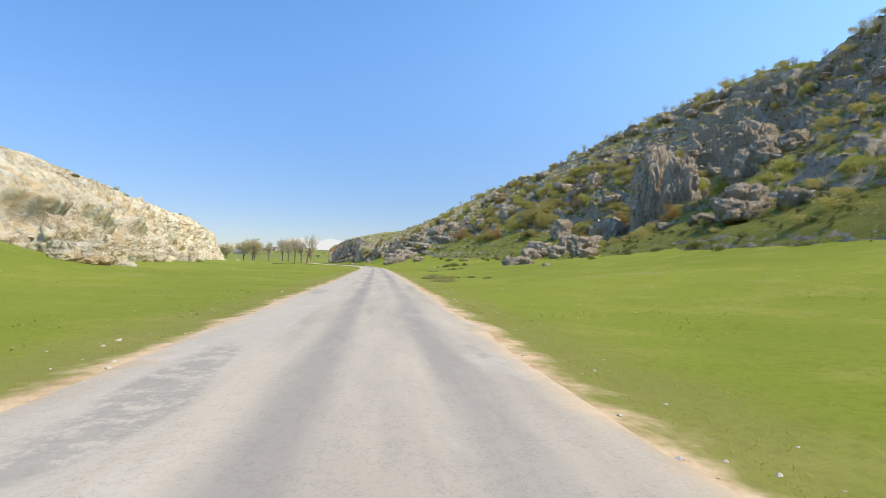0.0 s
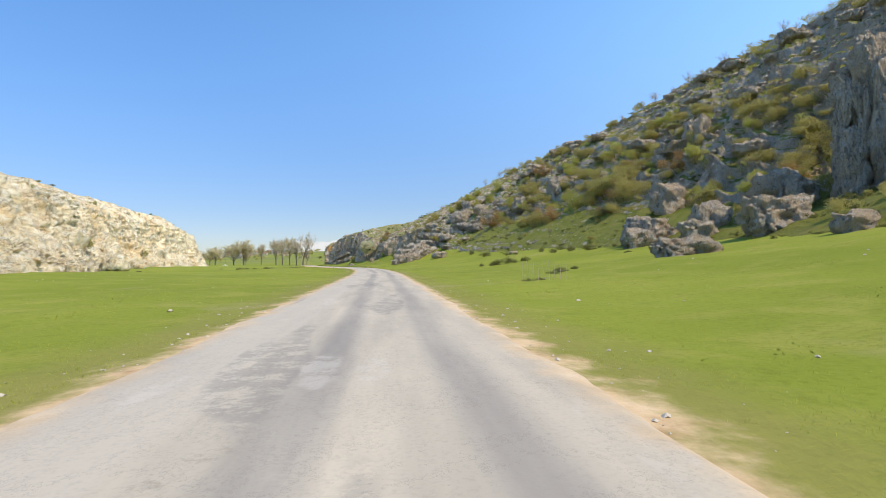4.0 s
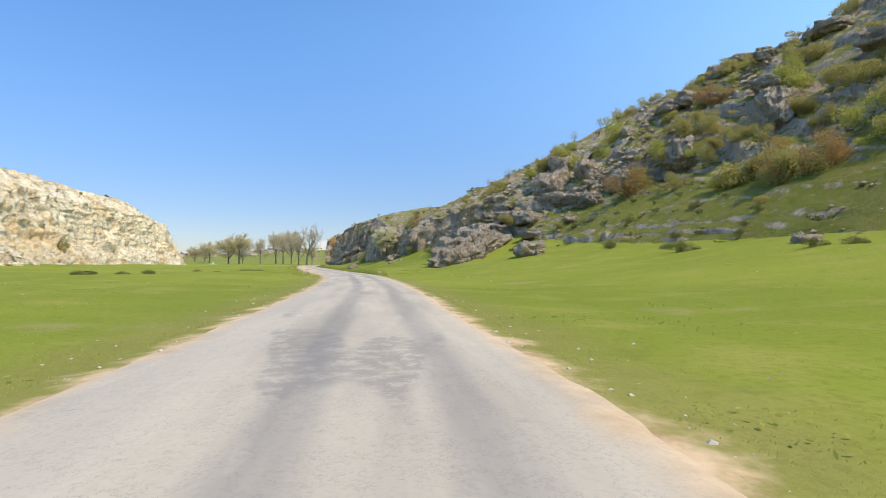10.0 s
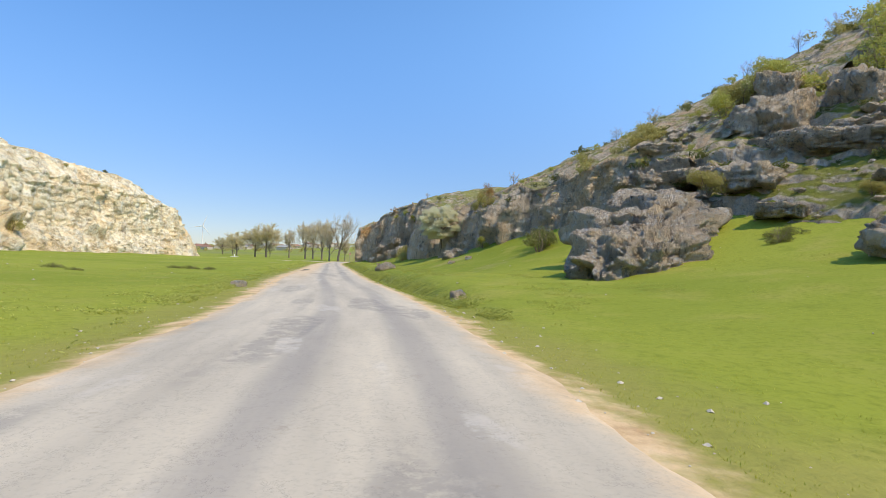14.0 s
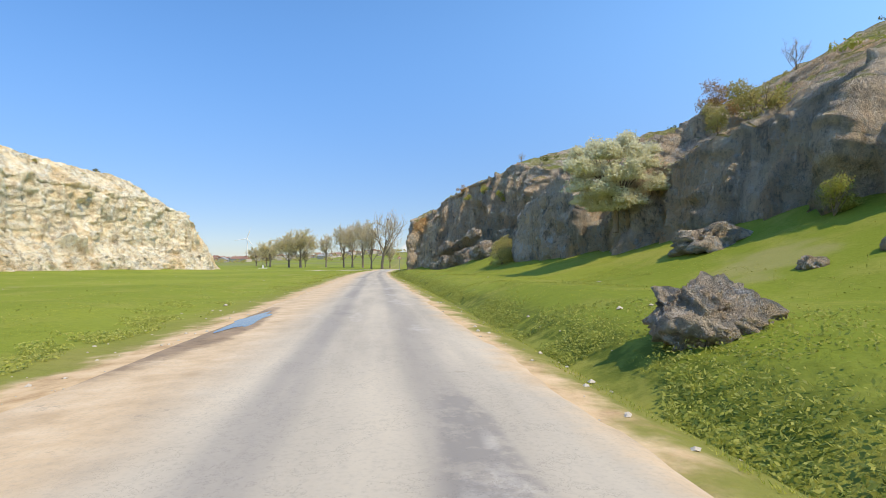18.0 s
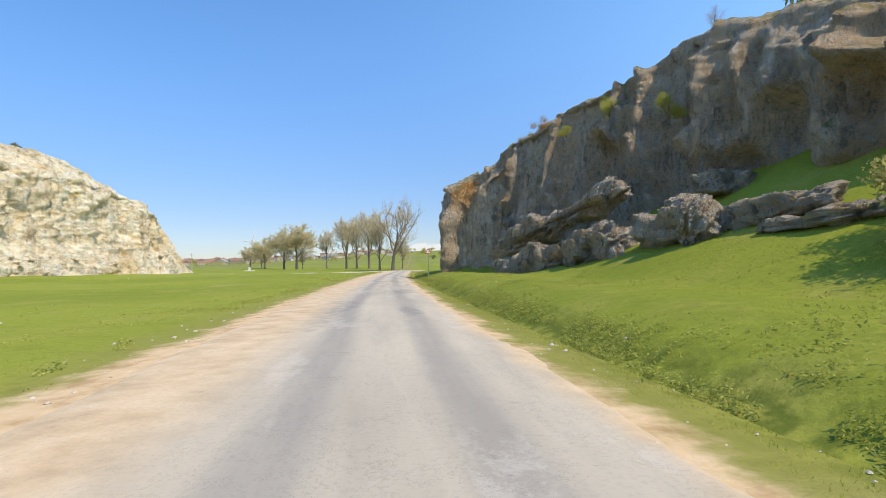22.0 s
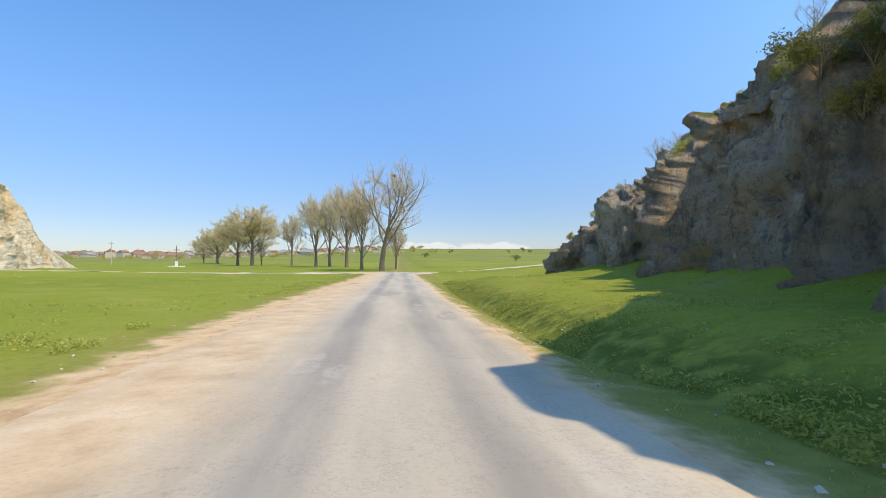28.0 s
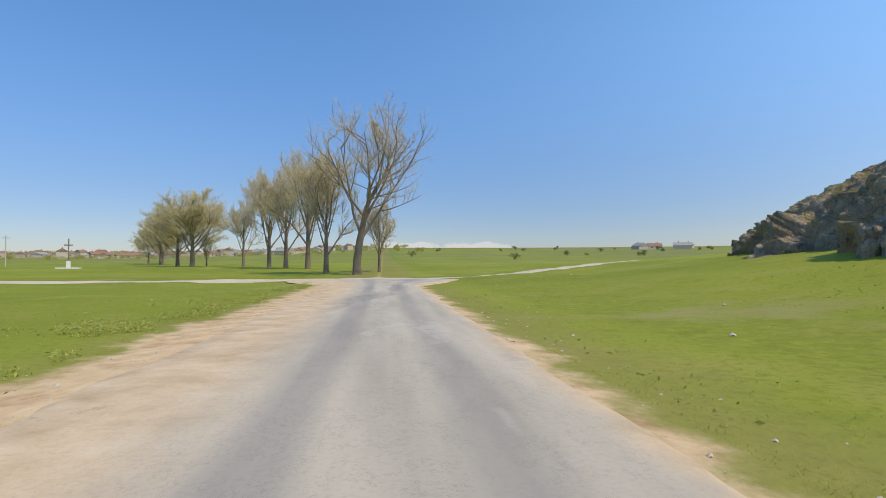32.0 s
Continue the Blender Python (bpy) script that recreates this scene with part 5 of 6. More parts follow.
# ---- the pale blossoming tree on the cliff, bare shrubs on the crest ----
def blossom_tree():
    tree = tagged(new("blossoming_tree"), "wide tree in pale blossom growing against a shaded cliff", "tree")
    g = np.random.RandomState(9)
    chunks = []
    for i in range(26):
        v, f = leaf_cloud(200 + i % 9, 7500, 0.055, (1.0, 1.0, 1.0), 0.05, 0.0)
        a, k = i * 2.4, (i + 0.5) / 26
        lift, out = 1 - 2 * k, math.sqrt(1 - (1 - 2 * k) ** 2) * (0.75 + 0.35 * g.rand())
        turned = np.stack([v[:, 0] * math.cos(a) - v[:, 1] * math.sin(a), v[:, 0] * math.sin(a) + v[:, 1] * math.cos(a), v[:, 2]], -1)
        w = turned * g.uniform(1.0, 1.5) + (math.cos(a) * out * 2.6, math.sin(a) * out * 2.2, 2.75 + 2.3 * lift)
        chunks.append((w, f))
    v, f = merged(chunks)
    mesh_object("crown", mesh_from("crown", v, f, MAT["leaf_white"], True), tree)
    stems = [tube([(0, 0, -0.9), (0.1, 0.1, 0.8), (0.3, 0, 1.9)], (0.2, 0.16, 0.13), 8)]
    for i in range(16):
        a = g.uniform(0, 6.28)
        q = np.array([math.cos(a) * g.uniform(1, 3), math.sin(a) * g.uniform(0.8, 2.2), g.uniform(3.3, 5.6)])
        m = np.array([q[0] * 0.4, q[1] * 0.4, 2.7]) + g.normal(size=3) * 0.2
        stems.append(tube([(0.2, 0, 1.0), m, q], (0.09, 0.05, 0.012), 5))
    v, f = merged(stems)
    mesh_object("trunk", mesh_from("trunk", v, f, MAT["stem"]), tree)
    x, y, _ = place(266.0, 16.0)
    tree.matrix_world = pose(float(x), float(y), 4.3, 0, 0, heading(265))
    tree.scale = (1.0, 1.0, 0.98)


blossom_tree()


def grow(seed, height, lean=(0, 0), limbs=7, base=0.26, spread=0.55, fine=5, bud=0.034, rep=13):
    """A bare broad tree: trunk, limbs with branches, and twigs with buds, as three chunks."""
    g = np.random.RandomState(seed)
    H = height
    top = np.array([lean[0], lean[1], H * 0.62])
    trunk_pts = [np.array([0, 0, -0.3]), np.array([0, 0, H * 0.1]), np.array([lean[0] * 0.12, lean[1] * 0.12, H * base]), np.array([lean[0] * 0.4, lean[1] * 0.4, top[2] * 0.7]), top]
    r0 = H * 0.026
    trunk = [tube([trunk_pts[0], trunk_pts[0] + (0, 0, 0.6), *trunk_pts[1:]], (r0 * 1.7, r0 * 1.15, r0, r0 * 0.9, r0 * 0.55, r0 * 0.2), 9)]
    branch, tips = [], []

    def shoot(p, way, length, radius, level):
        n = 4
        pts, w = [p], way / np.linalg.norm(way)
        for k in range(n):
            w = w + g.normal(size=3) * 0.12 + np.array([0, 0, 0.10])
            w /= np.linalg.norm(w)
            pts.append(pts[-1] + w * length / n)
        branch.append(tube(pts, np.linspace(radius, radius * 0.3, n + 1), 6 if level == 0 else 4 if level == 1 else 3))
        if level == 2:
            tips.extend((pts[k], w) for k in (1, 2, 3, 4))
            return
        for k in range(fine + (1 if level == 0 else 0)):
            t = 0.25 + 0.75 * (k + g.rand()) / (fine + 1)
            i = min(int(t * n), n - 1)
            q = pts[i] + (pts[i + 1] - pts[i]) * (t * n - i)
            side = np.cross(w, g.normal(size=3))
            side /= np.linalg.norm(side) + 1e-9
            shoot(q, w * 0.7 + side * g.uniform(0.6, 1.1) + np.array([0, 0, 0.12]), length * g.uniform(0.36, 0.60), radius * 0.44, level + 1)
        tips.append((pts[-1], w))

    for k in range(limbs):
        t = base + (0.5 - base) * (k / max(limbs - 1, 1)) ** 0.9
        p = np.array([lean[0], lean[1], 0]) * (t / 0.62) ** 2 + np.array([0, 0, H * t])
        a = 2.4 * k + g.uniform(-0.4, 0.4)
        out = np.array([math.cos(a), math.sin(a), 0]) * spread * g.uniform(0.8, 1.3)
        shoot(p, out + np.array([lean[0] / H, lean[1] / H, g.uniform(0.9, 1.2)]), H * g.uniform(0.50, 0.64) * (1.05 - 0.3 * k / limbs), r0 * g.uniform(0.28, 0.40), 0)
    shoot(top, np.array([lean[0] / H, lean[1] / H, 1.0]), H * 0.36, r0 * 0.3, 0)
    base_p = np.array([t[0] for t in tips])
    way = np.array([t[1] for t in tips])
    bp = np.repeat(base_p, rep, 0) + g.normal(size=(len(base_p) * rep, 3)) * 0.1
    w = np.repeat(way, rep, 0) * 0.7 + g.normal(size=bp.shape) * 0.6 + (0, 0, 0.15)
    w /= np.linalg.norm(w, axis=1, keepdims=True)
    ln = H * 0.05 * g.uniform(0.4, 1.2, size=(len(bp), 1))
    side = np.cross(w, g.normal(size=bp.shape))
    side /= np.linalg.norm(side, axis=1, keepdims=True) + 1e-9
    e = bp + w * ln
    thick = 0.015 * H / 20
    tv = np.stack([bp - side * thick, bp + side * thick, e], 1).reshape(-1, 3)
    tf = np.arange(len(tv)).reshape(-1, 3)
    # buds along the twigs
    m = np.concatenate([bp + w * ln * q for q in (0.5, 1.0)])
    m = m + g.normal(size=m.shape) * 0.05
    a = g.normal(size=m.shape)
    a /= np.linalg.norm(a, axis=1, keepdims=True)
    b = np.cross(a, g.normal(size=m.shape))
    b /= np.linalg.norm(b, axis=1, keepdims=True) + 1e-9
    k = bud * g.uniform(0.6, 1.3, size=(len(m), 1))
    bv = np.stack([m - a * k, m + b * k * 0.6, m + a * k, m - b * k * 0.6], 1).reshape(-1, 3)
    return merged(trunk), merged(branch), (tv, tf), (bv, np.arange(len(bv)).reshape(-1, 4))


def make_tree(seed, height, label, buds=True, **kw):
    tree = tagged(new("tree"), label, "tree")
    trunk, branch, twig, bud = grow(seed, height, **kw)
    mesh_object("trunk", mesh_from("trunk", *trunk, MAT["trunk"]), tree)
    mesh_object("limb_spread", mesh_from("limb_spread", *branch, MAT["bark"]), tree)
    mesh_object("twig_spray", mesh_from("twig_spray", *twig, MAT["twig"], True), tree)
    if buds:
        mesh_object("crown", mesh_from("crown", *bud, MAT["leaf_bud"], True), tree)
    return tree


BIG = make_tree(3, 19.6, "big bare poplar leaning over a road junction", True, lean=(2.8, 0.4), limbs=9, base=0.22, spread=0.8, fine=5, bud=0.024, rep=7)
put(BIG, True, 440, -3.3, ground_at(440, -3.3) - 0.15, 1.0, heading(440), "trees at the junction")
ROW = [make_tree(11, 18, "tall bare poplar with yellowish buds", limbs=9, base=0.17, spread=0.6, fine=5, bud=0.040, rep=17), make_tree(17, 18, "tall bare poplar with upright limbs", limbs=9, base=0.16, spread=0.5, fine=5, bud=0.040, rep=16), make_tree(23, 17, "broad budding willow with a yellow haze of buds", limbs=13, base=0.14, spread=0.85, fine=5, bud=0.068, rep=17)]
first = [True, True, True]
for k, s, d, size in [(1, 446, -7.7, 0.80), (0, 463, -12.4, 0.98), (1, 473, -17.7, 0.93), (0, 482, -22.5, 0.95), (1, 511, -34.6, 0.82), (2, 516, -48.4, 1.06), (2, 531, -57.4, 0.92), (0, 524, -47.4, 0.45), (2, 569, -76.6, 0.86), (2, 600, -93.2, 0.68), (2, 590, -84.0, 0.6), (1, 450, -0.6, 0.5)]:
    put(ROW[k], first[k], s, d, ground_at(s, d) - 0.1, (size * (1.28 if k == 2 else 0.94), size * (1.28 if k == 2 else 0.94), size), heading(s) + 67 * s, "trees at the junction")
    first[k] = False
# bare little trees along the crest and the brow
SHRUB = [make_tree(31, 5.0, "small bare tree on a rocky crest", False, limbs=8, base=0.04, spread=0.8, fine=3), make_tree(37, 4.2, "small bare thorn tree on a rocky crest", False, limbs=9, base=0.03, spread=1.0, fine=3)]
first = [True, True]
spots = [(rng.uniform(20, 262), rng.uniform(0.92, 1.03), rng.uniform(0.35, 0.8)) for _ in range(60)]
spots = [(s, k * float(station(RIGHT, s, 3, 0)), None, q) for s, k, q in spots]
spots += [(305, 20.5, None, 0.3), (282, 22, None, 0.35), (262, 26, None, 0.4), (252, 37, None, 0.45), (248, 40, None, 0.5), (387, 27.5, None, 0.45), (346.5, 18.6, None, 0.5), (357, 20.6, None, 0.5), (398, 32, None, 0.4), (367, 18.7, None, 0.4), (371.5, 19.6, None, 0.45), (380, 20.6, None, 0.6)]
for i, (s, d, z, size) in enumerate(spots):
    k = i % 2
    put(SHRUB[k], first[k], s, d, (slope_height(RIGHT, s, d) if z is None else z) - 0.25, size, 53 * i, "little trees on the crest")
    first[k] = False


# ---- road sign, roadside stones ----
def prism(bm, outline, y0, y1):
    """A plate with that outline in x and z, from y0 to y1."""
    front = [bm.verts.new((x, y0, z)) for x, z in outline]
    back = [bm.verts.new((x, y1, z)) for x, z in outline]
    bm.faces.new(front)
    bm.faces.new(back[::-1])
    for i in range(len(outline)):
        j = (i + 1) % len(outline)
        bm.faces.new((front[j], front[i], back[i], back[j]))
    return bm


def put_thing(ob, s, d, z, turn=0.0, tilt=0.0, scale=1.0):
    x, y, _ = place(s, d)
    ob.matrix_world = pose(float(x), float(y), z, tilt, 0, heading(s) + turn) @ Matrix.Scale(scale, 4)
    return ob


sign = tagged(new("road_sign"), "triangular white warning sign on a slim grey post", "road sign")
v, f = tube([(0, 0, -0.4), (0, 0, 1.4), (0.01, 0, 2.86)], (0.034, 0.034, 0.034), 10)
mesh_object("post", mesh_from("post", v, f, MAT["zinc"]), sign)


def sized(outline):
    return [(x * 0.74, (z - 1.42) * 0.74 + 2.40) for x, z in outline]


plate = part("plate", prism(bmesh.new(), sized([(-0.40, 1.42), (0.40, 1.42), (0.43, 1.47), (0.03, 2.12), (-0.03, 2.12), (-0.43, 1.47)]), -0.056, -0.038), MAT["sign_red"], sign, "faded red-rimmed triangular plate")
part("face", prism(bmesh.new(), sized([(-0.32, 1.485), (0.32, 1.485), (0.0, 2.01)]), -0.061, -0.0565), MAT["sign_white"], plate, "white sign face")
part("symbol", prism(bmesh.new(), sized([(-0.02, 1.54), (0.03, 1.54), (0.03, 1.68), (0.12, 1.74), (0.12, 1.67), (0.20, 1.76), (0.09, 1.84), (0.10, 1.78), (-0.02, 1.71)]), -0.065, -0.0615), MAT["dark_earth"], plate, "dark bend arrow")
bm = bmesh.new()
box(bm, -0.06, 0.06, -0.038, 0.034, 2.56, 2.60, 0.006)
part("bracket", bm, MAT["zinc"], sign)
put_thing(sign, 328.5, 4.2, ground_at(328.5, 4.2), 4)

for s, d, w, h, label in [(211, -4.6, 0.75, 0.42, "pale squared stone block beside the road"), (204.5, 4.0, 0.6, 0.5, "pale squared stone block beside the ditch")]:
    crag(s, d, ground_at(s, d) - 0.1, w, h, int(s) % 40, label, 0.9, 10, sub=3, square=0.4, name="stone_block", rough=0.5)


# ---- loose stones and plants by the road ----
def scatter(name, spots, size, material, label, seed):
    """Many small stones in one mesh."""
    g = np.random.RandomState(seed)
    unit = np.array([(1, 0, 0), (-1, 0, 0), (0, 1, 0), (0, -1, 0), (0, 0, 0.8), (0, 0, -0.6), (0.7, 0.7, 0.3), (-0.6, 0.6, 0.4)])
    faces = np.array([(0, 6, 4), (6, 2, 4), (2, 7, 4), (7, 1, 4), (1, 3, 4), (3, 0, 4), (0, 3, 5), (3, 1, 5), (1, 7, 5), (7, 2, 5), (2, 6, 5), (6, 0, 5)])
    n = len(spots)
    k = size * (0.35 + 1.3 * g.rand(n) ** 3)
    a = g.rand(n) * 6.28
    jig = 1 + 0.14 * g.normal(size=(n, len(unit), 3))
    u = unit[None] * jig * k[:, None, None] * np.array([1, 0.85, 0.8])
    rot = np.stack([u[..., 0] * np.cos(a)[:, None] - u[..., 1] * np.sin(a)[:, None], u[..., 0] * np.sin(a)[:, None] + u[..., 1] * np.cos(a)[:, None], u[..., 2]], -1)
    p = spots[:, None] + rot
    f = (faces[None] + (np.arange(n) * len(unit))[:, None, None]).reshape(-1, 3)
    return tagged(new(name, mesh_from(name, p, f, material, True)), label, kind="stuff")


def on_ground(s, d, lift=0.0):
    return place(s, d, ground_height(s, d) + lift)


g = np.random.RandomState(77)
s_, d_ = g.uniform(0, 420, 500), np.where(g.rand(500) < 0.5, g.uniform(5, 30, 500), g.uniform(-60, -5, 500))
scatter("loose_stones", on_ground(s_, d_, 0.01), 0.07, MAT["pale_stone"], "scattered pale limestone stones in turf", 1)
s_ = g.uniform(-10, 420, 5000)
d_ = ROAD_MID + np.where(g.rand(5000) < 0.5, 1, -1) * (2.4 + 1.1 * np.abs(g.normal(size=5000)))
scatter("gravel", on_ground(s_, d_, 0.0), 0.035, MAT["pale_stone"], "pale gravel along the road's edges", 2)


# rubble over the hillside and below the sunlit cliff
def rubble(name, count, table, s0, s1, k0, k1, size, material, label, seed):
    r = np.random.RandomState(seed)
    pts = []
    for _ in range(count):
        s, k = r.uniform(s0, s1), r.uniform(k0, k1)
        d = float(np.interp(k, range(5), [station(table, s, q, 0) for q in range(5)]))
        if vnoise(np.array([s * 0.07, d * 0.09, 1.0]), seed) > -0.15:
            pts.append(place(s, d, slope_height(table, s, d)))
    return scatter(name, np.array(pts), size, material, label, seed)


rubble("rubble", 7000, RIGHT, -10, 240, 1.2, 3.05, 0.6, MAT["crag"], "grey limestone rubble scattered over a hillside", 21)
rubble("rubble", 300, RIGHT, 100, 235, 0.1, 1.0, 0.28, MAT["crag"], "small pale stones on a green lower slope", 22)
rubble("rubble", 700, LEFT, 50, 430, 0.0, 0.6, 0.55, MAT["left"], "pale rubble along the foot of a sunlit cliff", 23)


def blades(name, s, d, height, width, material, label, seed, lean=0.5):
    """Grass blades as thin triangles in one mesh."""
    g = np.random.RandomState(seed)
    n = len(s)
    p = on_ground(s, d, -0.01)
    a = g.rand(n) * 6.28
    h = height * (0.4 + 0.9 * g.rand(n))
    side = np.stack([np.cos(a), np.sin(a), 0 * a], -1) * (width * (0.6 + 0.8 * g.rand(n)))[:, None]
    tip = p + np.stack([g.normal(size=n) * lean * h, g.normal(size=n) * lean * h, h], -1)
    v = np.stack([p - side, p + side, tip], 1).reshape(-1, 3)
    return tagged(new(name, mesh_from(name, v, np.arange(3 * n).reshape(-1, 3), material, True)), label, kind="stuff")


def near_road(n, inner, outer, g, power=1.6, side=None, s0=-8, s1=425):
    s = g.uniform(s0, s1, n)
    k = g.rand(n) ** power
    sign_ = np.where(g.rand(n) < 0.5, 1, -1) if side is None else side
    return s, ROAD_MID + sign_ * (inner + (outer - inner) * k)


s_, d_ = near_road(620000, 3.2, 15, g, 1.8)
wide = 3.0 + 1.4 * smooth(180, 230, s_) * (d_ < 0)
ok = np.abs(d_ - ROAD_MID) > wide + 0.6 * vnoise(np.stack([s_ * 0.5, d_ * 0.5, 0 * s_], -1), 3)
clump = vnoise(np.stack([s_ * 0.9, d_ * 0.9, 0 * s_], -1), 5) + 0.5 * vnoise(np.stack([s_ * 3, d_ * 3, 0 * s_], -1), 6)
ok &= clump > -0.2
blades("grass", s_[ok], d_[ok], 0.036, 0.007, MAT["blade"], "short uneven spring grass along the verge", 5)


def weeds(name, s, d, tall, leaf, material, label, seed):
    """Small leaves at all angles, a little above the ground, in one mesh."""
    g = np.random.RandomState(seed)
    n = len(s)
    c = on_ground(s, d) + np.stack([0 * s, 0 * s, tall * g.rand(n) ** 1.5 + 0.01], -1)
    a = g.normal(size=(n, 3))
    a[:, 2] = np.abs(a[:, 2]) * 0.6
    a /= np.linalg.norm(a, axis=1, keepdims=True)
    b = np.cross(a, g.normal(size=(n, 3)))
    b /= np.linalg.norm(b, axis=1, keepdims=True) + 1e-9
    k = (leaf * (0.5 + g.rand(n)))[:, None]
    v = np.stack([c - a * k, c + b * k * 0.4, c + a * k, c - b * k * 0.4], 1).reshape(-1, 3)
    return tagged(new(name, mesh_from(name, v, np.arange(4 * n).reshape(-1, 4), material, True)), label, kind="stuff")


MAT["herb"] = leaf_material("herb_leaves", (0.38, 0.41, 0.075), (0.56, 0.55, 0.17))
MAT["rank"] = leaf_material("rank_leaves", (0.30, 0.34, 0.065), (0.50, 0.50, 0.14))
s_, d_ = near_road(260000, 3.4, 24, g, 1.0)
ok = vnoise(np.stack([s_ * 0.3, d_ * 0.3, 0 * s_], -1), 9) + 0.8 * vnoise(np.stack([s_ * 1.7, d_ * 1.7, 0 * s_], -1), 10) > 0.7
weeds("herbs", s_[ok], d_[ok], 0.08, 0.036, MAT["herb"], "tufts of low weeds in turf", 6)
# weeds in clumps along the verge
s_ = g.uniform(196, 415, 240000)
d_ = -4.6 - np.abs(g.normal(size=240000)) * 1.7
ok = vnoise(np.stack([s_ * 0.6, d_ * 0.9, 0 * s_], -1), 29) + 0.7 * vnoise(np.stack([s_ * 2.2, d_ * 2.2, 0 * s_], -1), 30) > 0.45
weeds("verge_weeds", s_[ok], d_[ok], 0.11, 0.032, MAT["herb"], "clumps of yellowish weeds along a dirt verge", 16)
# dry tussocks near the start
MAT["straw"] = leaf_material("dry_stalks", (0.38, 0.32, 0.13), (0.54, 0.47, 0.22))
s_ = np.concatenate([41 + g.normal(size=9000) * 0.8, 51.5 + g.normal(size=9000) * 0.7])
d_ = np.concatenate([4.9 + g.normal(size=9000) * 0.5, 5.3 + g.normal(size=9000) * 0.5])
ok = vnoise(np.stack([s_ * 1.6, d_ * 1.6, 0 * s_], -1), 19) > -0.05
weeds("dry_tussocks", s_[ok], d_[ok], 0.42, 0.028, MAT["straw"], "dry brown tussocks and stalks in turf", 9)
# taller herbs along the ditch
n = 160000
s_ = g.uniform(198, 372, n)
d_ = 3.75 + 0.3 * np.sin(s_ * 0.05) + np.abs(g.normal(size=n)) * 0.6 - 0.3
ok = vnoise(np.stack([s_ * 0.8, d_ * 1.1, 0 * s_], -1), 12) + 0.5 * vnoise(np.stack([s_ * 2.6, d_ * 2.6, 0 * s_], -1), 13) > -0.12
weeds("ditch_herbs", s_[ok], d_[ok], 0.20, 0.030, MAT["rank"], "rank dark green herbs along a roadside ditch", 7)
s_, d_ = g.uniform(200, 372, 170000), 4.6 + g.rand(170000) ** 1.4 * 9
ok = vnoise(np.stack([s_ * 0.5, d_ * 0.5, 0 * s_], -1), 14) + 0.6 * vnoise(np.stack([s_ * 2, d_ * 2, 0 * s_], -1), 15) > 0.55
weeds("bank_herbs", s_[ok], d_[ok], 0.07, 0.03, MAT["herb"], "low leafy weeds over a green bank", 8)

# a bit of old wire fence by the slope, and the nest in the big tree
fence = tagged(new("wire_fence"), "short rusty wire fence on thin sticks in turf", "fence")
for i in range(9):
    a = np.array([0.33 * i, 0.05 * math.sin(i * 2.2), 0.0])
    v, f = tube([a - (0, 0, 0.2), a + (0.02 * math.sin(i), 0, 0.6), a + (0.05 * math.cos(i * 3), 0, 1.15 + 0.12 * math.sin(i * 1.7))], (0.014, 0.013, 0.010), 5)
    mesh_object("stick", mesh_from("stick", v, f, MAT["twig"]), fence)
for i in range(5):
    v, f = tube([(0.66 * k, 0.03 * math.sin(k + i), 0.2 + 0.2 * i + 0.02 * math.sin(2 * k + i)) for k in range(5)], [0.004] * 5, 4)
    mesh_object("wire", mesh_from("wire", v, f, MAT["zinc"]), fence)
put_thing(fence, 88.5, 8.5, ground_at(88.5, 8.5), -12)
v, f = stem_cloud(5, 60, 0.28, 0.02, 0.42, 3)
nest = tagged(new("bird_nest", mesh_from("bird_nest", v, f, MAT["dark_earth"])), "dark ball-shaped nest of sticks in a bare tree", "nest")
x, y, _ = place(440, -1.0)
nest.matrix_world = pose(float(x), float(y), 18.6)

# a shallow puddle on the dirt margin, and litter on the road
MAT["puddle"] = plain("muddy_water", (0.16, 0.125, 0.085), 0.06, 0.15, 2.0, bump=0.0, spec=0.5)


def pool(name, s, d, long_, wide_, lift, material, label, seed):
    """A flat ragged patch on the road's margin."""
    ring = np.linspace(0, 2 * math.pi, 64, endpoint=False)
    wob = 1 + 0.30 * fbm(np.stack([np.cos(ring) * 2.2, np.sin(ring) * 2.2, 0 * ring], -1), 4, seed)
    level = lift
    rim = place(s + long_ * np.sin(ring) * wob, d + wide_ * np.cos(ring) * wob, level)
    hub = place(s, d, level + 0.002)
    fan = np.array([(64, k, (k + 1) % 64) for k in range(64)])
    return tagged(new(name, mesh_from(name, np.concatenate([rim, hub[None]]), fan, material)), label, kind="structure")


pool("puddle", 245.6, -2.8, 2.3, 0.24, 0.06, MAT["puddle"], "shallow muddy puddle on a dirt margin", 42)
s_, d_ = 39 + g.normal(size=90) * 0.4, -2.0 + g.normal(size=90) * 0.3
scatter("litter", on_ground(s_, d_, 0.04), 0.05, MAT["dark_earth"], "dark twigs and clods lying on asphalt", 9)

# dark turned earth on the meadow
for i, (s, d, w, h) in enumerate([(226, -34, 1.2, 0.3), (182, -47, 1.0, 0.3)]):
    ob = crag(s, d, ground_at(s, d) - 0.12, w, h, 60 + i, "low heap of dark turned earth on turf", 0.6, 20 * i, sub=3, name="earth_heap")
    ob.data.materials[0] = MAT["dark_earth"]


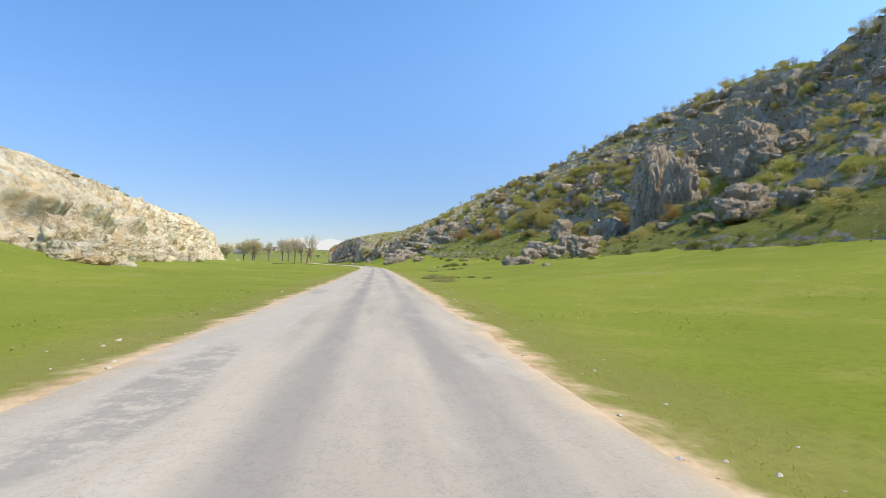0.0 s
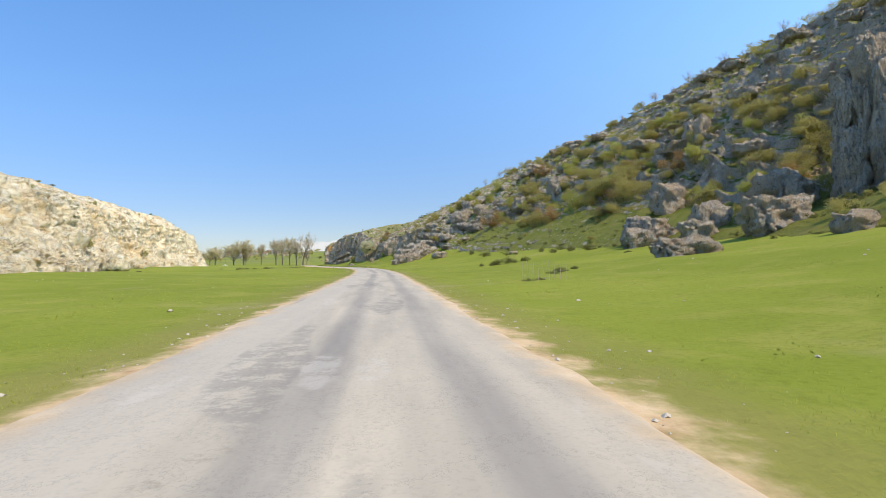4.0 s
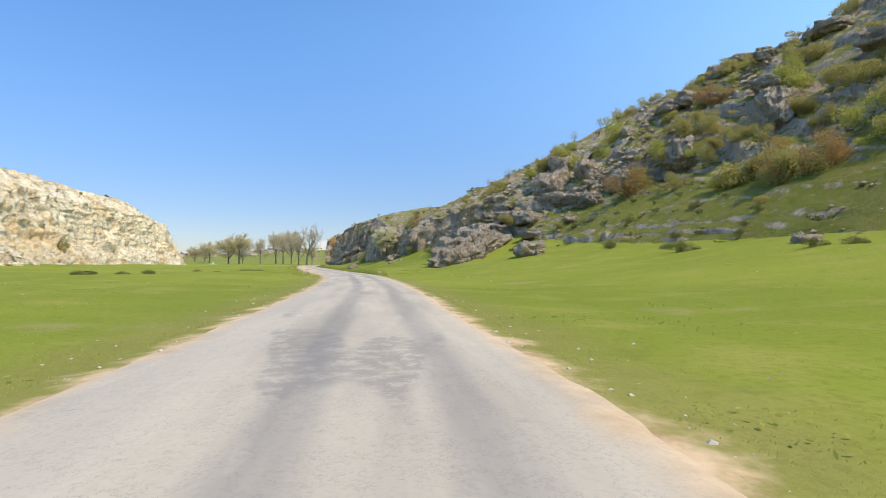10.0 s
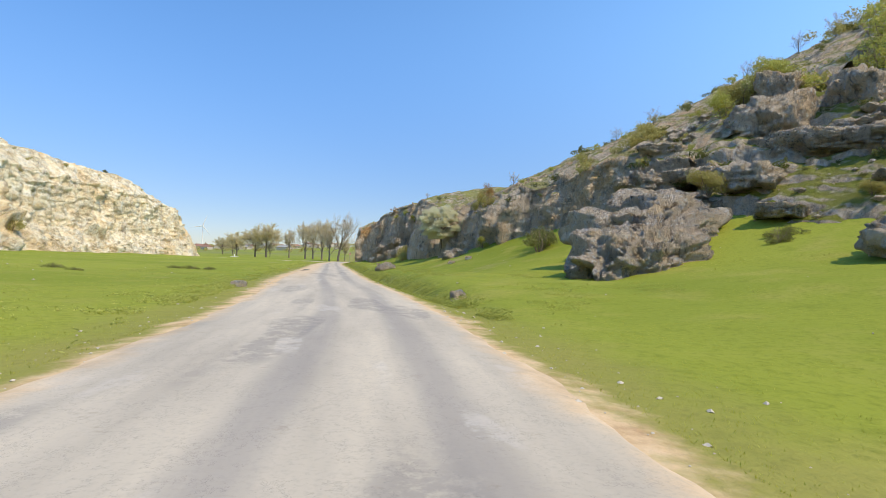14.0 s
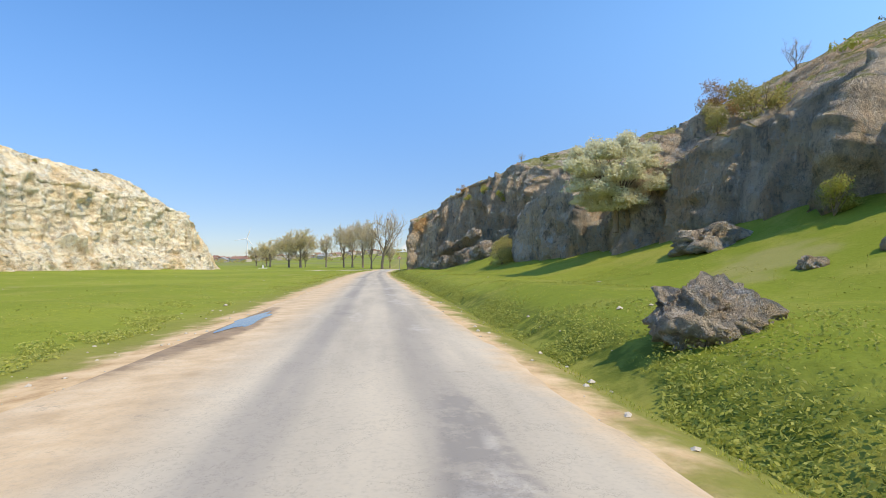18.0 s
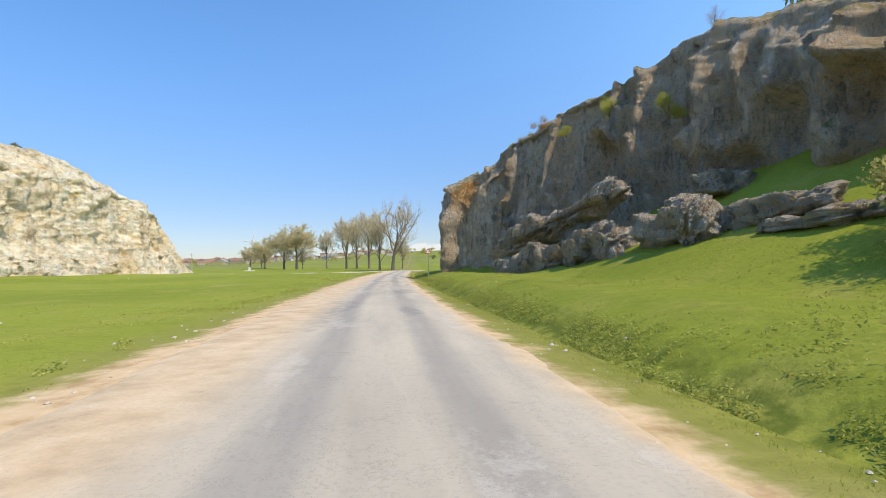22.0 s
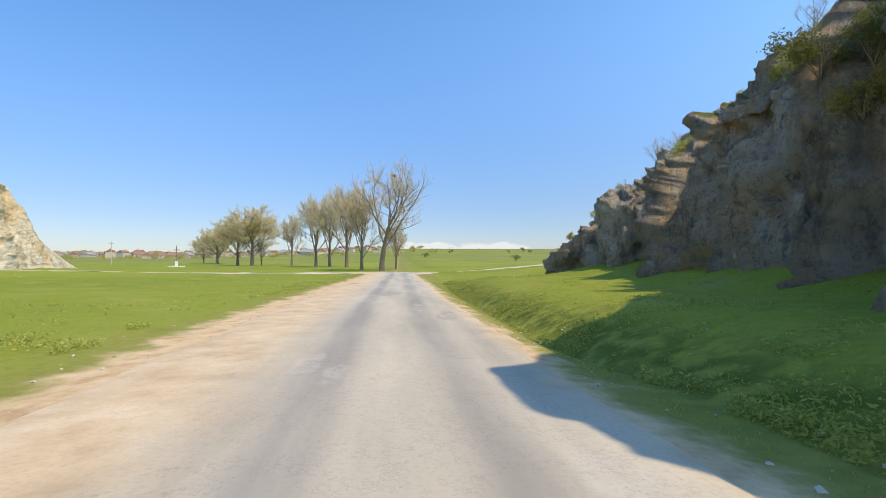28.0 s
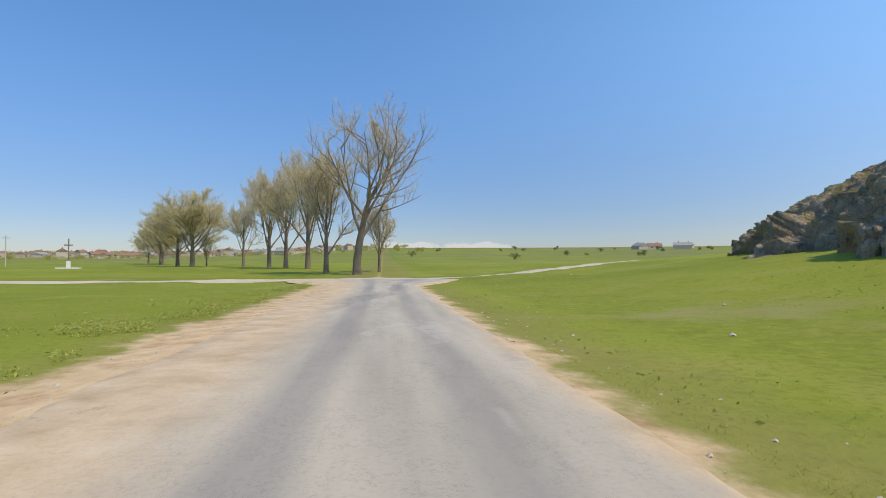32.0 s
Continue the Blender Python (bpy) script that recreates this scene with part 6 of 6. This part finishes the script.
# ---- the village, poles, the cross by the track, turbines ----
def make_house(seed, long_, deep, tall, roof_mat, label):
    h = tagged(new("house"), label, "house")
    bm = bmesh.new()
    box(bm, -long_ / 2, long_ / 2, -deep / 2, deep / 2, -0.5, tall)
    part("wall", bm, MAT["render_wall"], h)
    bm = prism(bmesh.new(), [(-deep / 2 - 0.5, tall - 0.1), (deep / 2 + 0.5, tall - 0.1), (0, tall + deep * 0.32)], -long_ / 2 - 0.4, long_ / 2 + 0.4)
    bmesh.ops.rotate(bm, cent=(0, 0, 0), matrix=Matrix.Rotation(radians(90), 3, "Z"), verts=bm.verts)
    roof = part("roof", bm, roof_mat, h)
    bm = bmesh.new()
    box(bm, long_ * 0.2, long_ * 0.2 + 0.6, -0.3, 0.3, tall + deep * 0.15, tall + deep * 0.45)
    part("chimney", bm, MAT["roof"], roof)
    for k in range(max(2, int(long_ // 4))):
        x = -long_ / 2 + (k + 0.7) * long_ / max(2, int(long_ // 4))
        bm = bmesh.new()
        box(bm, x - 0.6, x + 0.6, -deep / 2 - 0.06, -deep / 2 + 0.1, 1.0, 2.3)
        part("window", bm, MAT["pane"], h)
    return h


models = [make_house(1, 12, 8, 3.4, MAT["roof"], "low rendered village house with a red tiled roof"), make_house(2, 16, 9, 3.2, MAT["roof_grey"], "long pale barn with a grey sheet roof"), make_house(3, 10, 8, 5.6, MAT["roof"], "two-storey rendered house with a red roof")]
first = [True] * 3
rng = random.Random(12)
for i in range(270):
    k = rng.choice((0, 0, 0, 1, 2))
    s = rng.uniform(860, 1260)
    d = rng.uniform(-900, -70) if i < 200 else rng.uniform(-330, -20)
    put(models[k], first[k], s, d, ground_at(s, d), rng.uniform(0.7, 1.1), rng.uniform(0, 180), "village houses")
    first[k] = False
for k, s, d in [(1, 905, 262), (0, 900, 275), (1, 890, 300), (0, 930, 330), (1, 860, 345)]:
    put(models[k], False, s, d, ground_at(s, d), 1.1, 20 * s, "farm buildings")
# hedges and far trees
g = np.random.RandomState(4)
for name, n, s0, s1, d0, d1, r, mat, label in [("far_hedge", 200, 740, 880, -680, -40, 2.2, "leaf_olive", "green hedges and orchards before a village"), ("far_trees", 260, 860, 1300, -960, 40, 4.0, "leaf_olive", "hazy trees between village houses"),
                                              ("far_shrubs", 26, 640, 1000, 0, 330, 2.6, "leaf_dark", "scattered dark bushes on a far plain")]:
    chunks = []
    for i in range(n):
        s, d = g.uniform(s0, s1), g.uniform(d0, d1)
        v, f = leaf_cloud(300 + i % 7, 420, 0.10)
        chunks.append((v * r * g.uniform(0.6, 1.3) + place(s, d, ground_at(s, d)), f))
    v, f = merged(chunks)
    tagged(new(name, mesh_from(name, v, f, MAT[mat], True)), label, kind="stuff")


def make_pole(tall):
    p = tagged(new("power_pole"), "slim pale concrete power pole with a cross arm", "pole")
    v, f = tube([(0, 0, -0.3), (0, 0, tall * 0.5), (0, 0, tall)], (0.16, 0.13, 0.1), 8)
    mesh_object("shaft", mesh_from("shaft", v, f, MAT["pale_stone"]), p)
    bm = bmesh.new()
    box(bm, -0.9, 0.9, -0.06, 0.06, tall - 0.7, tall - 0.58)
    part("cross_arm", bm, MAT["zinc"], p)
    return p


pole = make_pole(8.0)
for i, (s, d) in enumerate([(520, -95), (535, -135), (545, -175), (560, -220)]):
    put(pole, i == 0, s, d, ground_at(s, d), 1.0, 15, "power poles")

cross = tagged(new("wayside_cross"), "dark wooden wayside cross on a white plinth", "monument")
bm = bmesh.new()
box(bm, -1.9, 1.9, -0.8, 0.8, -0.2, 0.30, 0.03)
box(bm, -0.32, 0.32, -0.3, 0.3, 0.30, 1.5, 0.04)
part("plinth", bm, MAT["sign_white"], cross, "whitewashed plinth")
bm = bmesh.new()
box(bm, -0.09, 0.09, -0.08, 0.08, 1.5, 5.6, 0.02)
part("upright", bm, MAT["bark"], cross)
bm = bmesh.new()
box(bm, -0.7, 0.7, -0.065, 0.065, 4.3, 4.52, 0.02)
part("crossbar", bm, MAT["bark"], cross)
put_thing(cross, 478, -57.5, ground_at(478, -57.5), 12)


def make_turbine():
    t = tagged(new("wind_turbine"), "white wind turbine far off on the plain", "wind turbine")
    v, f = tube([(0, 0, -2), (0, 0, 40), (0, 0, 78)], (2.2, 1.8, 1.2), 10)
    mesh_object("tower", mesh_from("tower", v, f, MAT["turbine"]), t)
    bm = bmesh.new()
    box(bm, -1.5, 1.5, -3, 5, 77, 80.5, 0.6)
    part("nacelle", bm, MAT["turbine"], t)
    for k in range(3):
        a = radians(120 * k + 20)
        way = np.array([math.sin(a), 0, math.cos(a)])
        v, f = tube([np.array([0, -3.6, 79]) + way * q for q in (0, 8, 24, 40)], (0.9, 1.5, 0.9, 0.15), 6)
        mesh_object("blade", mesh_from("blade", v, f, MAT["turbine"]), t)
    return t


turbine = make_turbine()
for i, (s, d, size) in enumerate([(1900, -470, 0.95), (2500, -420, 0.9), (2700, -260, 0.9), (2300, -30, 0.7), (2600, 330, 0.7), (2800, 480, 0.7), (2400, 190, 0.6)]):
    put(turbine, i == 0, s, d, ground_at(s, d), size, heading(440) + 25 * i, "wind turbines")
